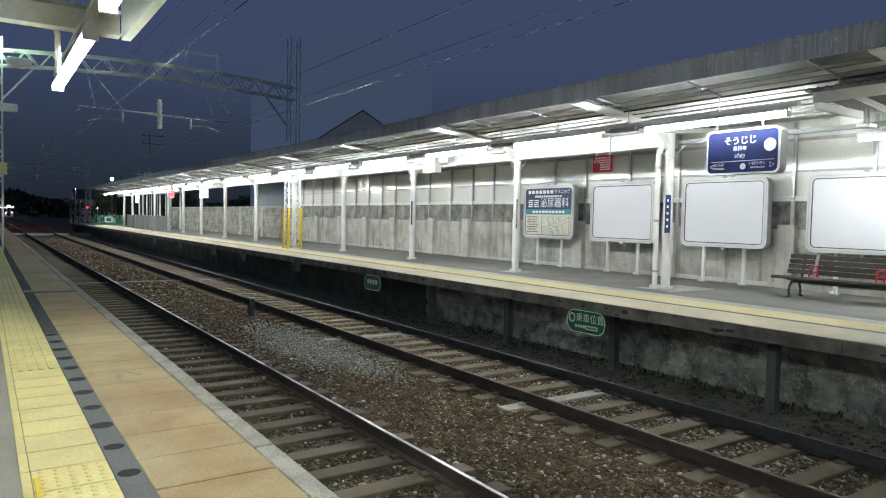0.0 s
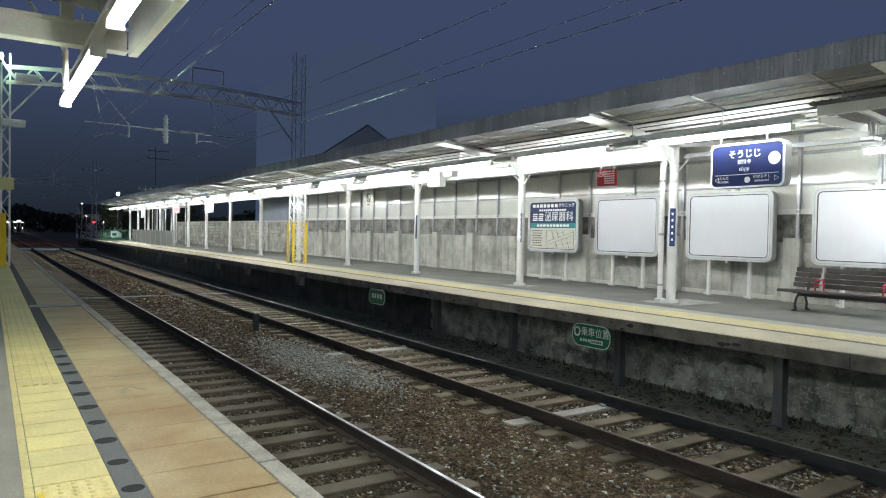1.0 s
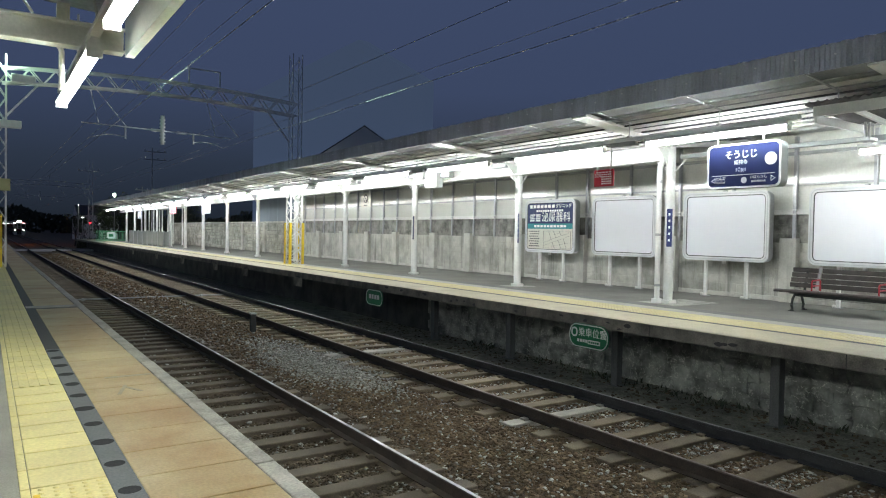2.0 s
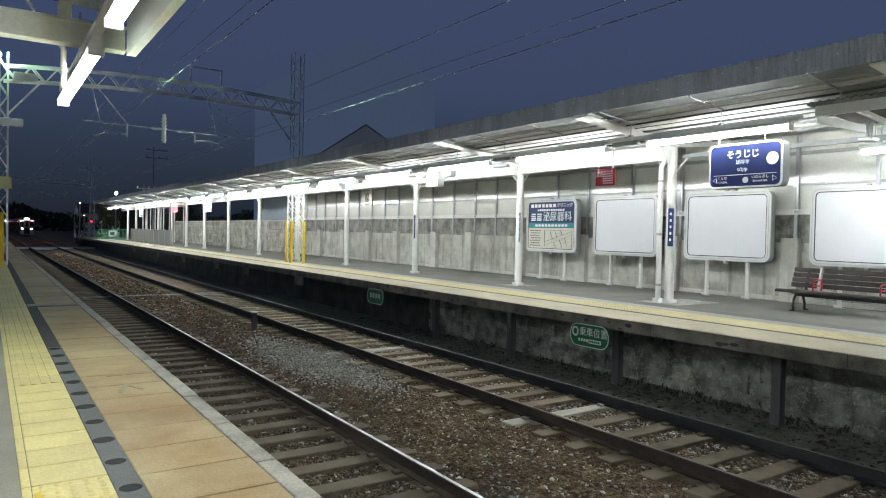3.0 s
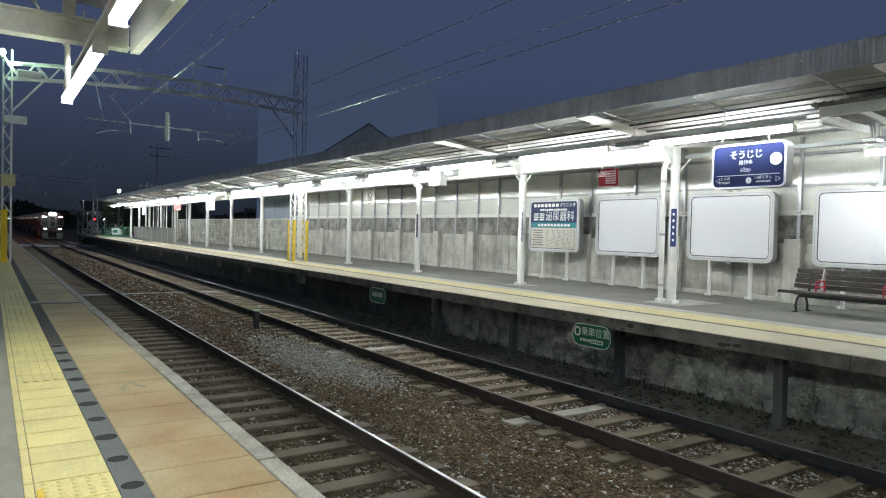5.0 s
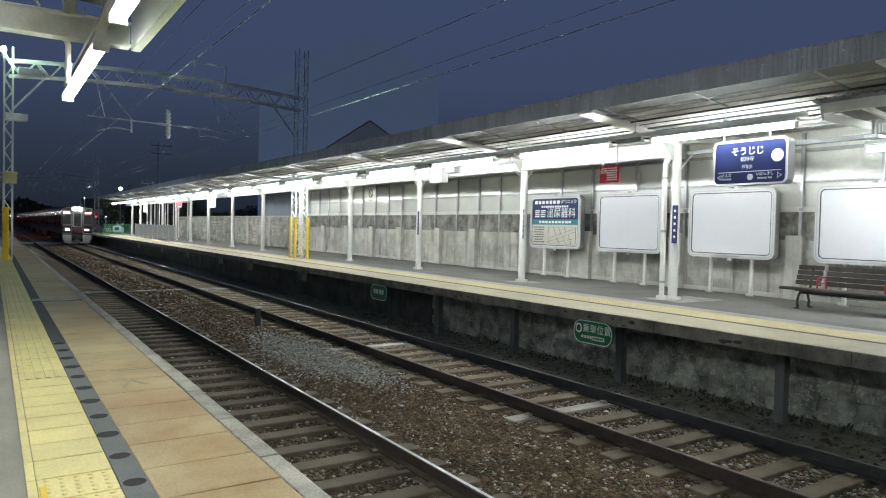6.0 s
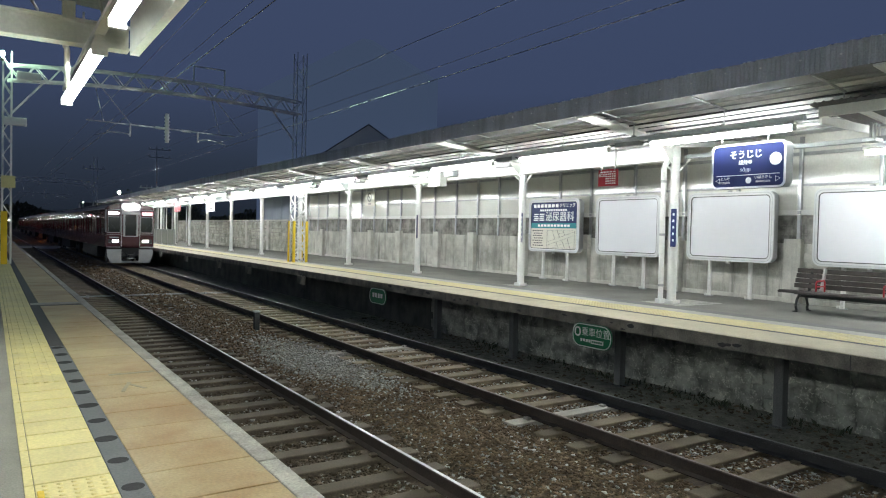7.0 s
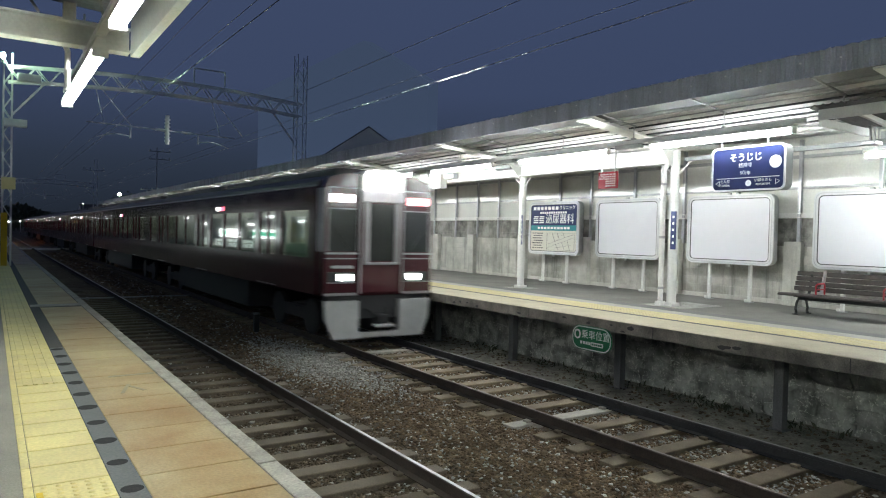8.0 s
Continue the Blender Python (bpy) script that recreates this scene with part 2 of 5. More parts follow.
def thing(name, label, category, group="", kind="", at=(0, 0, 0)):
    ob = new(name)
    ob.location = at
    ob.empty_display_size = 0.1
    return tagged(ob, label, category, group, kind)


def B():
    return bmesh.new()


def structure(name, bm, material, label, category):
    return tagged(part(name, bm, material), label, category, kind="structure")


# ---- ground, tracks ----
bm = B()
box(bm, -400, 600, -300, 900, -1.9, -1.30)
structure("ground", bm, M["ballast_bed"], "dark brown gravelly ground under the railway", "ground")


def rail_profile(dx):
    p = [(-.075, 0), (.075, 0), (.075, .012), (.012, .03), (.012, .11), (.034, .118), (.034, .146), (.026, .153),
         (-.026, .153), (-.034, .146), (-.034, .118), (-.012, .11), (-.012, .03), (-.075, .012)]
    return [(dx + x, RAIL_Z - 0.153 + z) for x, z in p]


SLEEPER = B()
box(SLEEPER, -1.2, 1.2, -0.12, 0.12, -0.17, 0.0, 0.015)
for s in (-0.75, 0.75):
    for d in (-0.11, 0.11):
        box(SLEEPER, s + d - 0.04, s + d + 0.04, -0.05, 0.05, 0.0, 0.035, 0.008)
OILY_SLEEPER = mesh_of("sleeper", SLEEPER.copy(), M["oily_sleeper"])

PALE_SLEEPER = mesh_of("sleeper", SLEEPER.copy(), M["pale_sleeper"])
SLEEPER = mesh_of("sleeper", SLEEPER, M["sleeper"])


def track(name, x, heads, phase, sides):
    t = thing(name, "ballasted railway track with concrete sleepers and steel rails", "railway track", kind="structure")
    for s, head, side in ((-0.75, heads[0], sides[0]), (0.75, heads[1], sides[1])):
        r = part("rail", extrude_y(B(), rail_profile(x + s), -40, 420), side, t, "rust-brown steel rail")
        part("rail_head", box(B(), x + s - 0.019, x + s + 0.019, -40, 420, RAIL_Z - 0.012, RAIL_Z + 0.003), head, r, "worn running surface")
    for i in range(-30, 200):
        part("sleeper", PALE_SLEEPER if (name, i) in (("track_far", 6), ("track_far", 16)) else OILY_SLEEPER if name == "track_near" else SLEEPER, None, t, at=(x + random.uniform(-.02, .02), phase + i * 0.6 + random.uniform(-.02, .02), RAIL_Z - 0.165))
    return t


track("track_near", NEAR_TRACK, (M["rail_dull"], M["rail_head"]), 3.32, (M["rail_side"], M["rail_side"]))
track("track_far", FAR_TRACK, (M["rail_dull"], M["rail_thin"]), 3.67, (M["rail_side"], M["rail_black"]))

# ---- platforms ----
bm = B()
box(bm, -9, 1.36, -14, 95, -1.5, -0.012)
near_platform = structure("platform_near", bm, M["near_asphalt"], "grey paved station platform with ochre edge slabs", "platform")
bm = B()
box(bm, 8.72, 14.9, -14, 90, -0.20, 0.0)
far_platform = structure("platform_far", bm, M["asphalt"], "grey asphalt island platform on a concrete slab", "platform")
part("edge_beam", box(B(), 8.66, 8.72, -14, 90, -0.185, -0.004), M["fascia"], far_platform, "stained concrete platform fascia")
for nm, x0, x1, m in (("edge_strip", 8.66, 9.65, "edge_white"), ("groove", 9.65, 9.80, "line_dark"), ("yellow_line", 9.80, 10.54, "line_yellow"),
                      ("pale_strip", 10.54, 10.95, "pale_strip"), ("dark_line", 10.95, 11.36, "line_grey")):
    part(nm, box(B(), x0, x1, -14, 90, 0.0, 0.006 if m not in ("line_dark", "line_grey") else 0.004), M[m], far_platform)
dimples = []
for i in range(int((22 - 2.6) / 0.075)):
    for j in range(9):
        dimples.append((9.85 + 0.08 * j, 2.6 + 0.075 * i))
bm = B()
for x, y in dimples:
    v = [bm.verts.new((x + dx, y + dy, 0.0055)) for dx, dy in ((-.022, -.022), (.022, -.022), (.022, .022), (-.022, .022))]
    w = [bm.verts.new((x + dx, y + dy, 0.0115)) for dx, dy in ((-.013, -.013), (.013, -.013), (.013, .013), (-.013, .013))]
    bm.faces.new(w)
    for k in range(4):
        bm.faces.new((v[k], v[(k + 1) % 4], w[(k + 1) % 4], w[k]))
tagged(part("tactile_studs", bm, M["line_yellow"], far_platform, "small yellow tactile studs"), kind="stuff")
structure("trackside_soil", box(B(), 8.32, 9.95, -14, 90, -1.35, -1.262, 0.01), M["soil"], "mottled grey soil along the foot of the platform", "soil")
# weaker lamp light beyond y 15 is put into this wall's dark colour
structure("retaining_wall_far", box(B(), 9.93, 10.3, 15.4, 90, -1.45, -0.2), M["wall_dimmed"], "concrete wall under the far platform, coloured dark for the weaker light", "retaining wall")
retaining_wall = structure("retaining_wall", box(B(), 9.95, 10.3, -14, 15.4, -1.45, -0.2), M["masonry"], "dark rubble stone wall under the platform", "retaining wall")
# ---- more materials ----
M.update(
    board=mat("white_board", (0.74, 0.745, 0.79), 0.3, var=0.008, scale=1.0, bump=0.0),
    alu=mat("aluminium_frame", (0.50, 0.51, 0.53), 0.34, metal=0.9, var=0.12, scale=6, bump=0.03),
    navy=mat("navy_enamel", (0.018, 0.027, 0.105), 0.4, spec=0.35, var=0.02, bump=0.0),
    white_paint=mat("white_letter", (0.85, 0.85, 0.85), 0.4, var=0.04, bump=0.0),
    teal=mat("teal_print", (0.02, 0.22, 0.25), 0.4, var=0.06, bump=0.0),
    cream=mat("cream_print", (0.62, 0.60, 0.52), 0.45, var=0.06, bump=0.0),
    ink=mat("dark_print", (0.05, 0.05, 0.055), 0.5, var=0.1, bump=0.0),
    red=mat("red_enamel", (0.40, 0.012, 0.025), 0.4, var=0.08, bump=0.0),
    green=mat("green_enamel", (0.01, 0.17, 0.075), 0.35, var=0.1, bump=0.0),
    wood=mat("weathered_slat", (0.07, 0.06, 0.055), 0.6, var=0.4, scale=9, grain=60, random_object=0.15),
    plate_yellow=mat("faded_yellow_plate", (0.62, 0.58, 0.28), 0.5, var=0.12, scale=4),
    support_grey=mat("sooty_support_steel", (0.15, 0.155, 0.16), 0.7, var=0.35, scale=5, streak=True),
    iron=mat("dark_iron", (0.05, 0.055, 0.055), 0.55, metal=0.4, var=0.3),
    fence_green=mat("green_fence", (0.10, 0.36, 0.20), 0.5, var=0.15),
    blue_sheet=mat("blue_grey_sheet", (0.26, 0.31, 0.38), 0.6, var=0.15, scale=2, streak=True),
    render_wall=mat("house_render", (0.82, 0.82, 0.80), 0.85, var=0.06, scale=0.5),
    tile_roof=mat("roof_tile_dark", (0.10, 0.10, 0.11), 0.7, var=0.3, scale=2),
    leaf=mat("dark_leaf", (0.065, 0.075, 0.045), 0.8, var=0.4, scale=3, island=0.4),
    galv_pale=mat("pale_zinc", (0.82, 0.83, 0.83), 0.6, var=0.15, scale=4),
    navy_dark=mat("dark_navy_enamel", (0.018, 0.028, 0.12), 0.35, var=0.1, bump=0.0),
    lamp_green=mat("green_lamp_glow", (0.5, 0.7, 0.6), emit=(0.60, 1.0, 0.70), strength=480.0),
    dark_sheet=mat("dark_corrugated", (0.13, 0.125, 0.125), 0.8, var=0.35, scale=4),
    course=wall_mat("stained_course", (0.56, 0.55, 0.48), (0.28, 0.275, 0.235), 0.6, 2.0, island=0.14),
    galv_grey=mat("grey_mesh_sheet", (0.24, 0.25, 0.25), 0.7, var=0.15, scale=6),
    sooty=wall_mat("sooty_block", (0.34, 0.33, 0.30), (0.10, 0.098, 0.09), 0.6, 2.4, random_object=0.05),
    patch=mat("pale_mortar", (0.44, 0.43, 0.40), 0.9, stain=(0.22, 0.215, 0.20), var=0.4, scale=4),
    flats_glow=mat("flats_even_glow", (0.05, 0.05, 0.05), emit=(0.042, 0.063, 0.110), strength=1.0),
    insulator=mat("insulator_white", (0.70, 0.72, 0.72), 0.3, var=0.08),
    wire=mat("polished_contact_wire", (0.85, 0.83, 0.80), 0.28, metal=1.0, var=0.1, bump=0.0),
    wire_dark=mat("sooty_contact_wire", (0.42, 0.42, 0.44), 0.8, var=0.2, spec=0.2),
    lamp_street=mat("street_lamp_glow", (0.9, 0.9, 0.9), emit=(0.78, 1.0, 0.60), strength=260.0),
    lamp_small=mat("small_lamp_glow", (0.9, 0.9, 0.9), emit=(0.92, 0.97, 1.0), strength=60.0),
    lamp_red=mat("red_lamp_glow", (0.5, 0.05, 0.03), emit=(1.0, 0.03, 0.05), strength=4.0),
    shop_white=mat("lit_sign_white", (0.8, 0.8, 0.8), emit=(0.95, 1.0, 1.0), strength=7.0),
    shop_green=mat("lit_sign_green", (0.1, 0.5, 0.3), emit=(0.03, 0.55, 0.30), strength=4.0),
    shop_glow=mat("added_pane_glow", (0.7, 0.7, 0.7), emit=(0.85, 1.0, 0.95), strength=1.6),
    alarm=mat("alarm_lamp_glow", (0.6, 0.1, 0.03), emit=(1.0, 0.24, 0.04), strength=280.0),
)


def letters(text, size, material, parent, x, y, z, name="lettering", align="CENTER", stretch=1.0, bold=0.0, spacing=1.0):
    """Writing on a face that looks along -x; its reading direction is -y."""
    cu = bpy.data.curves.new(name, "FONT")
    cu.body, cu.size, cu.align_x, cu.align_y, cu.extrude = text, size, align, "CENTER", 0.002
    cu.offset, cu.space_character = size * bold, spacing
    tmp = bpy.data.objects.new(name, cu)
    scene.collection.objects.link(tmp)
    dg = bpy.context.evaluated_depsgraph_get()
    me = bpy.data.meshes.new_from_object(tmp.evaluated_get(dg))
    bpy.data.objects.remove(tmp)
    bpy.data.curves.remove(cu)
    me.transform(Matrix(((0, 0, -1, 0), (-stretch, 0, 0, 0), (0, 1, 0, 0), (0, 0, 0, 1))))
    me.materials.clear()
    me.materials.append(material)
    return part(name, me, None, parent, at=(x, y, z))


def bars(parent, x, y0, y1, z, h, n, material, name="text_bar", fill=0.72):
    """Unreadable writing: a row of n bars from y0 down to y1 at height z."""
    bm = B()
    step = (y0 - y1) / n
    for i in range(n):
        a = y0 - step * (i + random.uniform(0.05, 0.15))
        box(bm, x - 0.002, x + 0.001, a - step * fill, a, z - h / 2, z + h / 2)
    return part(name, bm, material, parent)


# ---- near platform paving ----
def near_paving():
    dots, plain, ribbed, strip = B(), B(), B(), B()
    for bm in (dots, plain, ribbed):
        box(bm, 0, 0.36, 0.007, 0.323, -0.02, 0.0, 0.004)
    for i in range(5):
        for j in range(5):
            bmesh.ops.create_cone(dots, cap_ends=True, segments=10, radius1=0.017, radius2=0.011, depth=0.007,
                                  matrix=Matrix.Translation((0.045 + i * 0.068, 0.045 + j * 0.06, 0.003)))
    for i in range(4):
        box(ribbed, 0.045 + i * 0.075, 0.08 + i * 0.075, 0.002, 0.328, -0.002, 0.006, 0.002)
    box(strip, 0, 0.044, 0.003, 0.327, -0.02, -0.001, 0.003)
    part("tile_bed", box(B(), 0.152, 0.564, -10.8, 38, -0.03, -0.010), M["line_dark"], near_platform, "dark tile joints")
    part("slab_bed", box(B(), 0.702, 1.321, -10.4, 88, -0.04, -0.0105), M["line_dark"], near_platform, "dark slab joints")
    kinds = {k: mesh_of("tactile_tile", v, M["yellow"]) for k, v in (("dots", dots), ("plain", plain), ("ribbed", ribbed), ("strip", strip))}
    for i in range(-40, 110):
        y = 2.47 + i * 0.33
        k = "dots" if y < 4.0 else "plain" if y < 6.7 else "ribbed"
        part("tactile_tile", kinds[k], None, near_platform, at=(0.20, y, 0.0))
        part("edge_tile", kinds["strip"], None, near_platform, at=(0.153, y, 0.0))
    part("raised_bar", box(B(), 0.205, 0.235, -10.5, 3.98, 0.0, 0.012, 0.003), M["yellow_paint"], near_platform, "bright yellow raised bar")
    part("rubber_band", box(B(), 0.565, 0.70, -6, 8.75, -0.02, -0.002), M["darkband"], near_platform, "dark grey rubber strip")
    part("rubber_band", box(B(), 0.565, 0.70, 8.76, 90, -0.02, -0.002), M["line_dark"], near_platform, "near-black rubber strip")
    bm = B()
    bmesh.ops.create_circle(bm, cap_ends=True, segments=18, radius=0.058)
    bmesh.ops.extrude_face_region(bm, geom=bm.faces[:])
    for v in list(bm.verts)[18:]:
        v.co.z += 0.0015
    bmesh.ops.recalc_face_normals(bm, faces=bm.faces[:])
    dot = mesh_of("round_pad", bm, M["darkdot"])
    for i in range(-28, 12):
        o = part("round_pad", dot, None, near_platform, at=(0.628 + random.uniform(-.006, .006), 3.37 + i * 0.478, -0.0015))
        o.scale = (random.uniform(.95, 1.2), random.uniform(.9, 1.35), 1)
    slab = mesh_of("edge_slab", box(B(), 0, 0.614, 0.005, 0.475, -0.03, 0.0, 0.004), M["orange"])
    for i in range(-26, 180):
        y = 2.10 + i * 0.48
        if abs(y + 0.24 - 13.46) > 0.30:
            part("edge_slab", slab, None, near_platform, at=(0.703, y, random.uniform(-.003, 0)))
    part("expansion_joint", box(B(), 0.57, 1.44, 13.30, 13.62, -0.03, 0.001, 0.003), M["coping"], near_platform, "pale concrete joint strip")
    cop = mesh_of("coping_stone", box(B(), 0, 0.118, 0.004, 0.896, -0.16, 0.004, 0.008), M["coping"])
    for i in range(-15, 99):
        o = part("coping_stone", cop, None, near_platform, at=(1.322 + random.uniform(-.004, .004), 1.2 + i * 0.9, random.uniform(-.004, .002)))
    bm = B()
    box(bm, 0.91, 1.30, 6.82, 6.88, -0.002, 0.0015)
    bar(bm, (0.92, 6.11, 0.0005), (1.02, 6.45, 0.0005), 0.03, 0.003)
    bar(bm, (1.00, 6.40, 0.0005), (1.10, 6.15, 0.0005), 0.03, 0.003)
    part("paint_mark", bm, M["edge_white"], near_platform, "worn pale paint mark")


near_paving()


# ---- ballast ----
def ballast():
    rng = np.random.default_rng(5)
    t = (1 + 5 ** 0.5) / 2
    ico = np.array([(-1, t, 0), (1, t, 0), (-1, -t, 0), (1, -t, 0), (0, -1, t), (0, 1, t), (0, -1, -t), (0, 1, -t),
                    (t, 0, -1), (t, 0, 1), (-t, 0, -1), (-t, 0, 1)], float) / 1.9
    fc = np.array([(0, 11, 5), (0, 5, 1), (0, 1, 7), (0, 7, 10), (0, 10, 11), (1, 5, 9), (5, 11, 4), (11, 10, 2), (10, 7, 6), (7, 1, 8),
                   (3, 9, 4), (3, 4, 2), (3, 2, 6), (3, 6, 8), (3, 8, 9), (4, 9, 5), (2, 4, 11), (6, 2, 10), (8, 6, 7), (9, 8, 1)])
    brown, grey, oily = [], [], []
    for y0, y1, dens, big in ((-9, 2.4, 170, 1.2), (2.4, 8, 1250, 0.8), (8, 14, 760, 0.85), (14, 22, 300, 1.0), (22, 40, 110, 1.5), (40, 75, 30, 2.4)):
        n = int((y1 - y0) * 6.85 * dens)
        x, y, r = rng.uniform(1.6, 8.45, n), rng.uniform(y0, y1, n), rng.uniform(0.011, 0.029, n) * big
        patch = ((x - 5.5) / 0.95) ** 2 + ((y - 12.9) / 3.1) ** 2 + rng.normal(0, 0.34, n) < 0.9
        keep = np.ones(n, bool)
        z = -1.285 + rng.uniform(-0.01, 0.02, n) + 0.07 * np.exp(-((x - 5.15) / 0.6) ** 2) + 0.03 * patch * rng.uniform(0, 1, n)
        for c, ph in ((NEAR_TRACK, 3.32), (FAR_TRACK, 3.67)):
            d = np.abs((y - ph + 0.3) % 0.6 - 0.3)
            keep &= ~((np.abs(x - c) < 1.2) & (d < 0.125))
            keep &= ~(np.abs(np.abs(x - c) - 0.75) < 0.10)
        for i in np.nonzero(keep)[0]:
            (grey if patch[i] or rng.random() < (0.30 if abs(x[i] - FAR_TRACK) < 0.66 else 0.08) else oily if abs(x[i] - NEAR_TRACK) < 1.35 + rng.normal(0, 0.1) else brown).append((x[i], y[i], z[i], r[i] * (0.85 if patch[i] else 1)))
    for i in range(1300):
        y = 2.5 + 16 * rng.random() ** 1.3
        oily.append((8.34 + 1.55 * rng.random() ** 0.8, y, -1.262 + rng.uniform(-0.006, 0.012), rng.uniform(0.008, 0.03)))
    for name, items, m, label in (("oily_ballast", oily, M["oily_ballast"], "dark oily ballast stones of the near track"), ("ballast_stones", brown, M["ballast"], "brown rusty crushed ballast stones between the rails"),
                                  ("grey_gravel", grey, M["gravel_grey"], "patch of fresh pale grey gravel between the tracks")):
        a = np.array(items)
        n = len(a)
        v = ico[None] * rng.uniform(0.6, 1.4, (n, 12, 1)) * rng.uniform(0.55, 1.5, (n, 1, 3)) * np.array([1.15, 1.15, 0.62]) * a[:, None, 3:4]
        v = v + a[:, None, :3]
        f = fc[None] + 12 * np.arange(n)[:, None, None]
        me = bpy.data.meshes.new(name)
        me.from_pydata(v.reshape(-1, 3).tolist(), [], f.reshape(-1, 3).tolist())
        me.materials.append(m)
        tagged(new(name, me), label, "gravel", kind="stuff")


ballast()


def marker_post():
    t = thing("track_marker", "small dark post standing in the ballast", "marker post", at=(5.75, 17.3, -1.28))
    part("shaft", box(B(), -0.07, 0.07, -0.05, 0.05, 0, 0.48, 0.01), M["iron"], t)
    part("cap", box(B(), -0.08, 0.08, -0.06, 0.06, 0.48, 0.52, 0.01), M["galv"], t)


marker_post()


def track_conduit():
    t = thing("track_conduit", "thin pale conduit lying across both tracks", "conduit", at=(0, 27.2, -1.2))
    part("pipe", rod(B(), (1.6, 0, 0), (8.3, 0.1, 0), 0.024), M["galv"], t)
    for x in (2.9, 5.1, 7.0):
        part("clamp", box(B(), x - .04, x + .04, -.06, .08, -0.05, 0.04, 0.008), M["galv"], t)


track_conduit()


# ---- under the far platform ----
def under_platform():
    rng = random.Random(3)
    kinds = []
    for k in range(10):
        bm = B()
        r = bmesh.ops.create_cube(bm, size=1)
        bmesh.ops.subdivide_edges(bm, edges=bm.edges[:], cuts=1, use_grid_fill=True)
        for v in bm.verts:
            v.co += Vector((rng.uniform(-.12, .12), rng.uniform(-.12, .12), rng.uniform(-.12, .12)))
        kinds.append(mesh_of("stone", bm, M["masonry"]))
    rest = B()
    y = -2.0
    while y < 15.2:
        z = -1.34
        w = rng.uniform(0.22, 0.46)
        while z < -0.33:
            h = min(rng.uniform(0.13, 0.30), -0.23 - z)
            d = rng.uniform(0.05, 0.13)
            m = Matrix.LocRotScale((9.97, y + w / 2 + rng.uniform(-.05, .05), z + h / 2), Euler([rng.uniform(-.1, .1) for _ in range(3)]), (d, w * 1.06, h * 1.04))
            if 3.2 < y < 15:
                o = part("stone", rng.choice(kinds), None, retaining_wall)
                o.matrix_basis = m
            else:
                bmesh.ops.create_cube(rest, size=1, matrix=m)
            z += h
        y += w
    tagged(part("rubble_stones", rest, M["masonry"]), "dark uneven rubble stones of the wall under the platform", "stone", kind="stuff")
    v, f = [], []
    for i in range(420):
        y0 = rng.choice((5.0, 6.5, 7.4, 9.0, 10.5, 12.5)) + rng.gauss(0, 0.45)
        p = Vector((rng.uniform(9.35, 9.85), y0, -1.29))
        a, h = rng.uniform(0, 6.28), rng.uniform(0.03, 0.15)
        side, lean = Vector((math.cos(a), math.sin(a), 0)) * 0.012, Vector((rng.gauss(0, 1), rng.gauss(0, 1), 0)) * h * 0.45
        k = len(v)
        v += [tuple(p - side), tuple(p + side), tuple(p + side * 1.6 + lean * 0.5 + Vector((0, 0, h * 0.7))), tuple(p + lean + Vector((0, 0, h)))]
        f.append((k, k + 1, k + 2, k + 3))
    me = bpy.data.meshes.new("weeds")
    me.from_pydata(v, [], f)
    me.materials.append(M["leaf"])
    tagged(new("weeds", me), "low dark green weeds at the foot of the stone wall", "weed", kind="stuff")
    s = thing("platform_support", "dark steel support post under the platform edge", "support", "platform supports", at=(9.3, 5.32, -1.3))
    part("shaft", box(B(), -0.07, 0.07, -0.07, 0.07, 0, 1.1, 0.008), M["support_grey"], s)
    part("foot", box(B(), -0.12, 0.12, -0.12, 0.12, 0, 0.05, 0.008), M["support_grey"], s)
    for i in range(-2, 4):
        if i:
            copy_thing(s, pose(9.3, 5.32 + 2.95 * i, -1.3))


under_platform()


def green_sign(y, z, clear):
    s = thing("boarding_sign", "green oval boarding position sign with white border under the platform edge", "sign", "green signs", at=(8.635, y, z))
    part("plate", plate(B(), rounded(0.92, 0.42, 0.19, 7), -0.012, 0.012), M["green"], s)
    part("border", ring(B(), rounded(0.90, 0.40, 0.18, 7), rounded(0.865, 0.365, 0.163, 7), -0.017, -0.012), M["white_paint"], s)
    part("bracket", box(B(), 0.012, 0.04, -0.2, 0.2, 0.05, 0.19), M["iron"], s)
    if clear:
        letters("乗車位置", 0.165, M["white_paint"], s, -0.015, -0.10, 0.055)
        part("number_disc", ring(B(), rounded(0.15, 0.17, 0.07), rounded(0.09, 0.11, 0.04), -0.016, -0.012, 0.325, 0.05), M["white_paint"], s)
        bars(s, -0.0145, 0.26, 0.0, -0.085, 0.05, 4, M["white_paint"])
        part("panel", box(B(), -0.0165, -0.012, -0.28, 0.0, -0.125, -0.055), M["white_paint"], s, "small white panel")
        bars(s, -0.0175, -0.02, -0.26, -0.09, 0.035, 5, M["green"])
    else:
        bars(s, -0.0145, 0.3, -0.3, 0.02, 0.12, 4, M["white_paint"])


